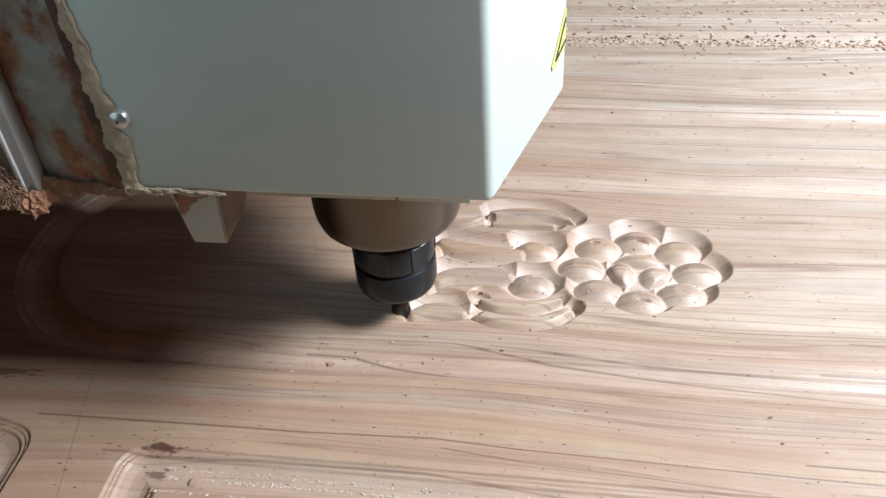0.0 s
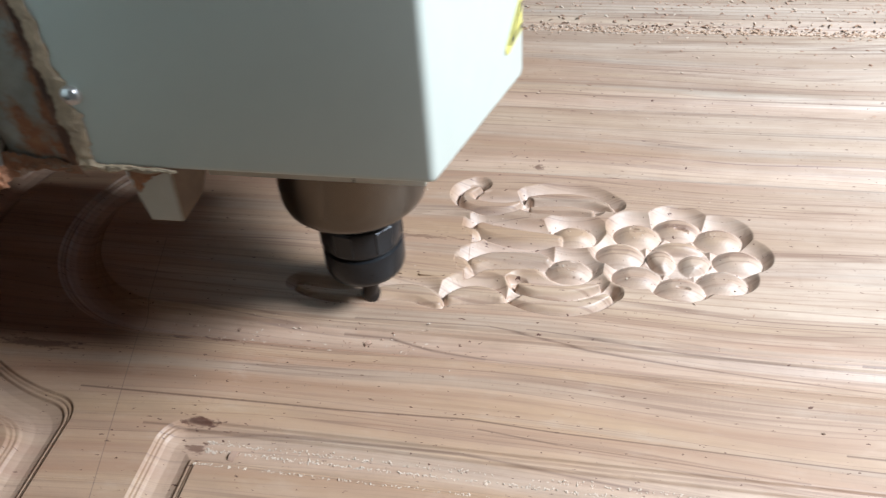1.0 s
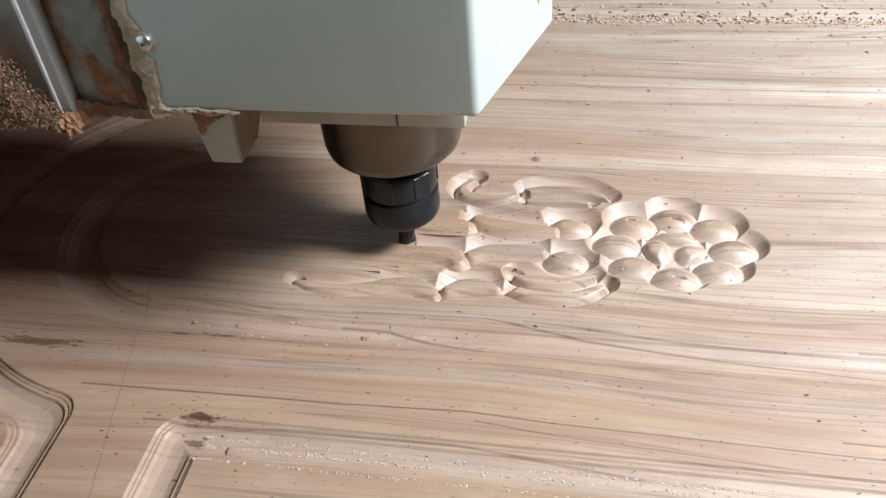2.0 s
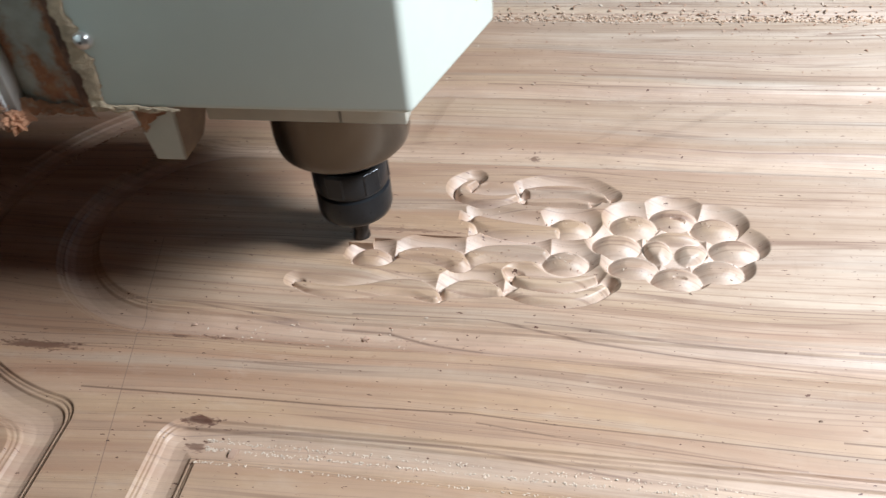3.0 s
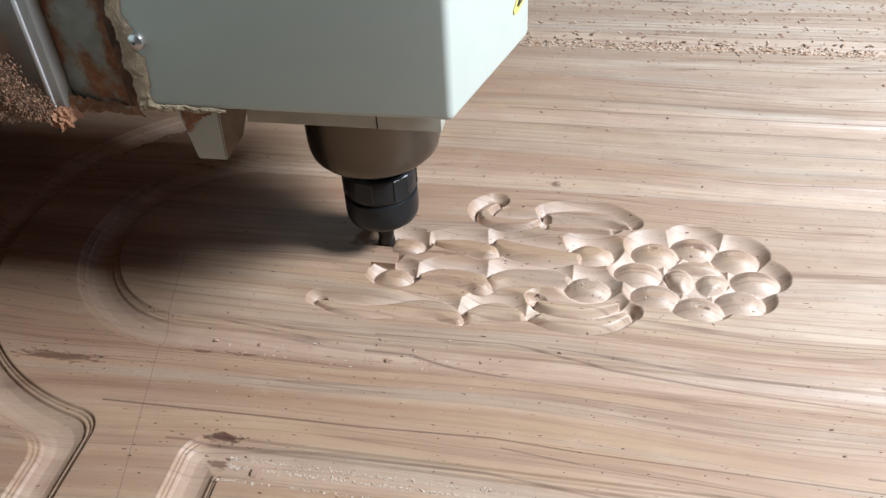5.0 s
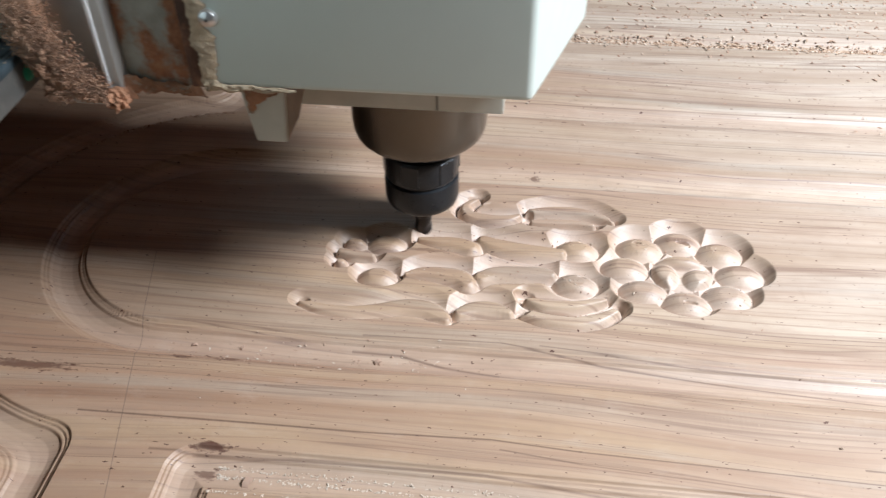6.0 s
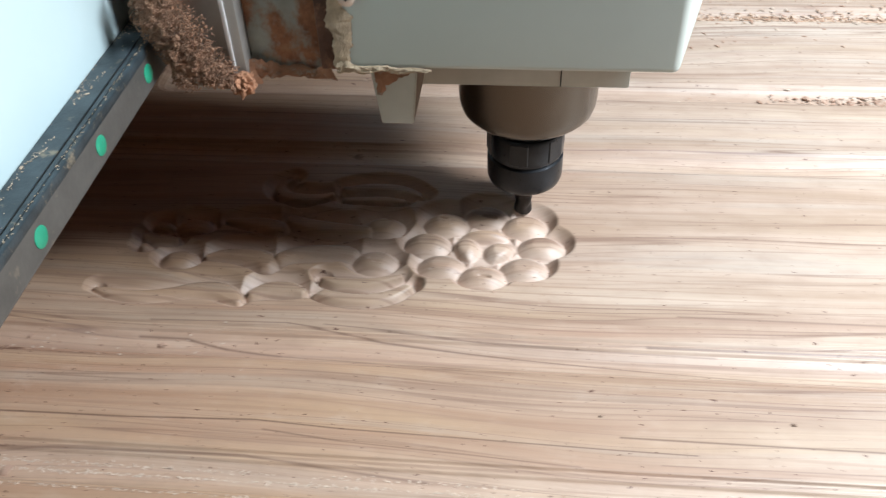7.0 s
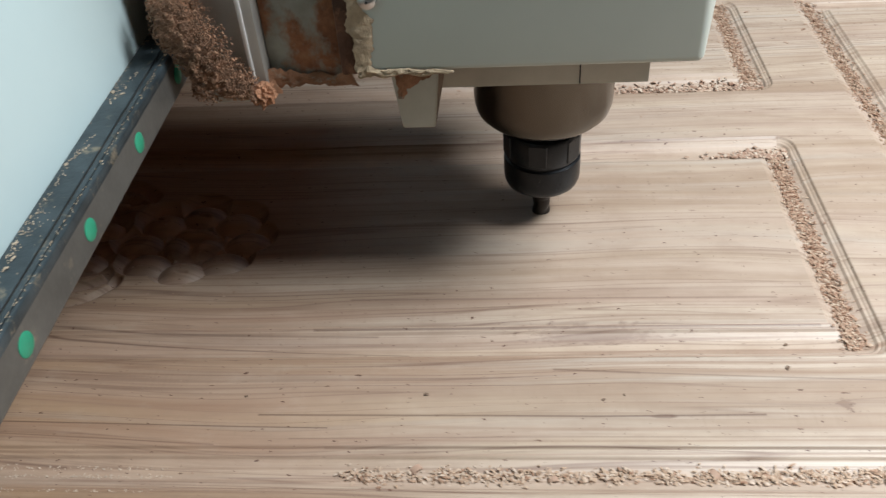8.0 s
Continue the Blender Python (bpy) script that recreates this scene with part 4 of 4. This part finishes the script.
chips("groove_fill", "shavings in the lower groove of the upper panel", 12, 600,
      lambda r: (0.43 - abs(r.gauss(0, 0.09)), 0.190 + r.gauss(0, 0.004), r.uniform(0, 0.002)), 0.0008, 0.0024)
chips("carving_crumbs", "fine fresh crumbs in the carved ornament", 13, 330,
      lambda r: (r.uniform(-0.20, 0.045), r.choice((-0.052, -0.024, -0.020, 0.020, 0.024, 0.052)) + r.gauss(0, 0.004), 0.0), 0.0003, 0.0009, 0.6)
chips("planed_crumbs", "tiny dark crumbs on the planed face of the blank", 14, 34,
      lambda r: (r.uniform(-0.35, 0.45), r.uniform(-0.23, 0.2), 0.0), 0.0003, 0.0009)
def on_arch(r):
    a = r.uniform(1.75, 2.75)
    return (ARCH[0] + (0.1665 + r.gauss(0, 0.002)) * math.cos(a), ARCH[1] + (0.1665 + r.gauss(0, 0.002)) * math.sin(a), 0.0)


chips("arch_crumbs", "dark crumbs along the arched groove of the blank", 16, 220, on_arch, 0.0006, 0.0018, 0.5, REDCHIP)
chips("planed_crumbs", "pale crumbs on the blank below the ornament", 15, 80,
      lambda r: (r.uniform(-0.32, -0.15), -0.1 + r.gauss(0, 0.008), 0.0), 0.0004, 0.0011, 0.5)


def shaving(x, y, size, turn, material=CHIP):
    """A curled shaving: a bent ribbon with thickness."""
    bm = bmesh.new()
    n = 9
    rows = []
    for i in range(n):
        a = math.pi * 1.25 * i / (n - 1)
        r = size * (0.5 + 0.04 * i)
        px, pz = r * math.cos(a), max(0.0, r * math.sin(a) * 0.55)
        w = size * 0.35 * (1 - 0.5 * abs(i / (n - 1) - 0.4))
        rows.append([bm.verts.new((px, -w, pz)), bm.verts.new((px, w, pz)), bm.verts.new((px, w, pz + size * 0.07)), bm.verts.new((px, -w, pz + size * 0.07))])
    for p, q in zip(rows, rows[1:]):
        for k in range(4):
            bm.faces.new((p[k], p[(k + 1) % 4], q[(k + 1) % 4], q[k]))
    bm.faces.new(rows[0][::-1])
    bm.faces.new(rows[-1])
    ob = thing("wood_shaving", bm, material, "small curled wood shaving lying on the blank", "wood shaving", "", "shavings on the blank")
    ob.matrix_world = pose(x, y, floor_at(x, y), 0, 0, turn)
    return ob


for sx, sy, size, turn in ((-0.242, -0.1905, 0.006, 80), (0.1696, -0.184, 0.0055, 40), (0.2692, -0.143, 0.0018, 30), (0.2804, -0.1395, 0.0013, 100),
                           (0.372, -0.121, 0.0026, 60), (0.378, -0.098, 0.0022, 20), (-0.303, -0.097, 0.003, 15), (-0.273, -0.096, 0.0028, 70),
                           (-0.188, -0.099, 0.004, 40), (0.0708, -0.1399, 0.0016, 10), (0.1724, -0.1391, 0.0022, 0), (0.32, -0.186, 0.005, 130),
                           (0.24, -0.19, 0.0045, 10), (0.405, -0.19, 0.0055, 75)):
    # slivers right of the ornament carry their shade in a darker wood colour
    shaving(sx, sy, size, turn, SHADECHIP if sx > 0.05 and sy > -0.15 else CHIP)


# ---- the wood that the cutter still has to take: it leaves its place chip by chip ----
CHIPS_CUT = []


def build_uncut():
    rng = random.Random(21)
    step, m = 0.0058, 5
    for i in range(20):
        for j in range(17):
            x0, y0 = -0.2545 + i * step, -0.074 + j * step
            gx, gy = np.meshgrid(np.linspace(x0, x0 + step, m), np.linspace(y0, y0 + step, m), indexing="ij")
            before, after = relief(gx, gy, False), relief(gx, gy, True)
            if (before - after).max() < 0.00025:
                continue
            mid = np.array([[x0 * 1000 + step * 500]]), np.array([[y0 * 1000 + step * 500]])
            t0, t1 = min(late_bodies(*mid), key=lambda body: float(body[0][0, 0]))[-2:]
            when = t0 + (t1 - t0) * min(1, max(0, (-0.145 - x0) / 0.1 if t0 < 1 else (-0.14 - x0) / 0.045 if t0 < 2.2 or 3 < t0 < 3.9 else (-0.185 - x0) / 0.03))
            bm = bmesh.new()
            hi = [[bm.verts.new((gx[a, b], gy[a, b], before[a, b] + 0.00012)) for b in range(m)] for a in range(m)]
            lo = [[bm.verts.new((gx[a, b], gy[a, b], min(before[a, b] - 0.0006, after[a, b] + 0.0002))) for b in range(m)] for a in range(m)]
            for a in range(m - 1):
                for b in range(m - 1):
                    bm.faces.new((hi[a][b], hi[a + 1][b], hi[a + 1][b + 1], hi[a][b + 1]))
                    bm.faces.new((lo[a][b], lo[a][b + 1], lo[a + 1][b + 1], lo[a + 1][b]))
                bm.faces.new((hi[a][0], lo[a][0], lo[a + 1][0], hi[a + 1][0]))
                bm.faces.new((hi[a][m - 1], hi[a + 1][m - 1], lo[a + 1][m - 1], lo[a][m - 1]))
                bm.faces.new((hi[0][a], hi[0][a + 1], lo[0][a + 1], lo[0][a]))
                bm.faces.new((hi[m - 1][a], lo[m - 1][a], lo[m - 1][a + 1], hi[m - 1][a + 1]))
            ob = thing("wood_chip", bm, WOOD, "pale wood chip milled out of the door blank", "wood chip", "", "chips milled out of the ornament")
            land = Vector((rng.uniform(-0.34, 0.42) - x0, 0.329 + rng.gauss(0, 0.003) - y0, rng.uniform(-0.0070, -0.0052)))
            CHIPS_CUT.append((ob, max(0.1, when + rng.uniform(-0.03, 0.03)), land))


build_uncut()


# ---- what moves: seconds, travel along the bed, travel along the beam, lift ----
TRAVEL = [
    (0.0, -0.0000, 0.0000, 0.0000),
    (0.1, -0.0075, -0.0010, 0.0002),
    (0.2, -0.0122, 0.0024, 0.0003),
    (0.3, -0.0293, 0.0045, 0.0005),
    (0.4, -0.0568, -0.0040, 0.0007),
    (0.5, -0.0695, -0.0120, 0.0009),
    (0.6, -0.0880, -0.0105, 0.0008),
    (0.7, -0.0935, -0.0100, 0.0007),
    (0.9, -0.0697, -0.0080, 0.0005),
    (1.0, -0.0433, -0.0063, 0.0004),
    (1.1, -0.0219, -0.0035, 0.0003),
    (1.2, -0.0077, -0.0015, 0.0003),
    (1.3, -0.0019, -0.0015, 0.0002),
    (1.4, 0.0025, 0.0215, 0.0001),
    (1.5, 0.0075, 0.0242, 0.0000),
    (1.6, 0.0075, 0.0323, 0.0001),
    (1.7, -0.0030, 0.0450, 0.0001),
    (2.8, -0.0628, 0.0318, 0.0006),
    (2.9, -0.0775, 0.0406, 0.0006),
    (3.0, -0.0600, 0.0453, 0.0007),
    (3.1, -0.0480, 0.0508, 0.0005),
    (3.2, -0.0190, 0.0535, 0.0003),
    (3.3, -0.0071, 0.0711, 0.0002),
    (3.4, -0.0001, 0.0798, 0.0000),
    (3.5, 0.0095, 0.0767, 0.0000),
    (3.6, 0.0118, 0.0606, 0.0000),
    (3.7, -0.0092, 0.0560, 0.0001),
    (3.8, -0.0332, 0.0528, 0.0002),
    (3.9, -0.0568, 0.0554, 0.0002),
    (4.0, -0.0666, 0.0609, 0.0003),
    (4.1, -0.0693, 0.0692, 0.0005),
    (4.2, -0.0501, 0.0704, 0.0008),
    (4.3, -0.0520, 0.0660, 0.0010),
    (4.4, -0.0740, 0.0630, 0.0012),
    (4.5, -0.0747, 0.0601, 0.0014),
    (4.6, -0.0640, 0.0556, 0.0013),
    (4.7, -0.0608, 0.0559, 0.0012),
    (5.8, -0.0663, 0.0802, 0.0000),
    (5.9, -0.0477, 0.0796, 0.0000),
    (6.0, -0.0252, 0.0799, 0.0000),
    (6.2, 0.0237, 0.0764, 0.0000),
    (6.3, 0.0427, 0.0833, 0.0002),
    (6.4, 0.0610, 0.0842, 0.0003),
    (6.5, 0.0902, 0.0817, 0.0004),
    (6.6, 0.1054, 0.0848, 0.0005),
    (6.7, 0.1081, 0.0885, 0.0007),
    (6.8, 0.1291, 0.0995, 0.0008),
    (6.9, 0.1521, 0.1014, 0.0009),
    (7.0, 0.1777, 0.0919, 0.0010),
    (7.1, 0.1922, 0.0863, 0.0010),
    (7.2, 0.2051, 0.0870, 0.0010),
    (7.3, 0.2283, 0.0864, 0.0009),
    (7.4, 0.2515, 0.0839, 0.0009),
    (7.5, 0.2780, 0.0800, 0.0008),
    (8.0, 0.3939, 0.0781, 0.0021),
]


def motions():
    walk(gantry, [(t, pose(g, 0, 0)) for t, g, y, z in TRAVEL])
    walk(carriage, [(t, pose(TIP.x + g, TIP.y + y, TIP.z + z)) for t, g, y, z in TRAVEL])
    # each chip rests, is thrown up by the cutter and falls on the line of sawdust
    for chip, when, land in CHIPS_CUT:
        rows = [(0.0, Vector()), (when - 0.034, Vector()), (when, land * 0.45 + Vector((0, 0, 0.012))), (when + 0.034, land), (8.0, land)]
        walk(chip, [(t, pose(*p)) for t, p in rows])


motions()
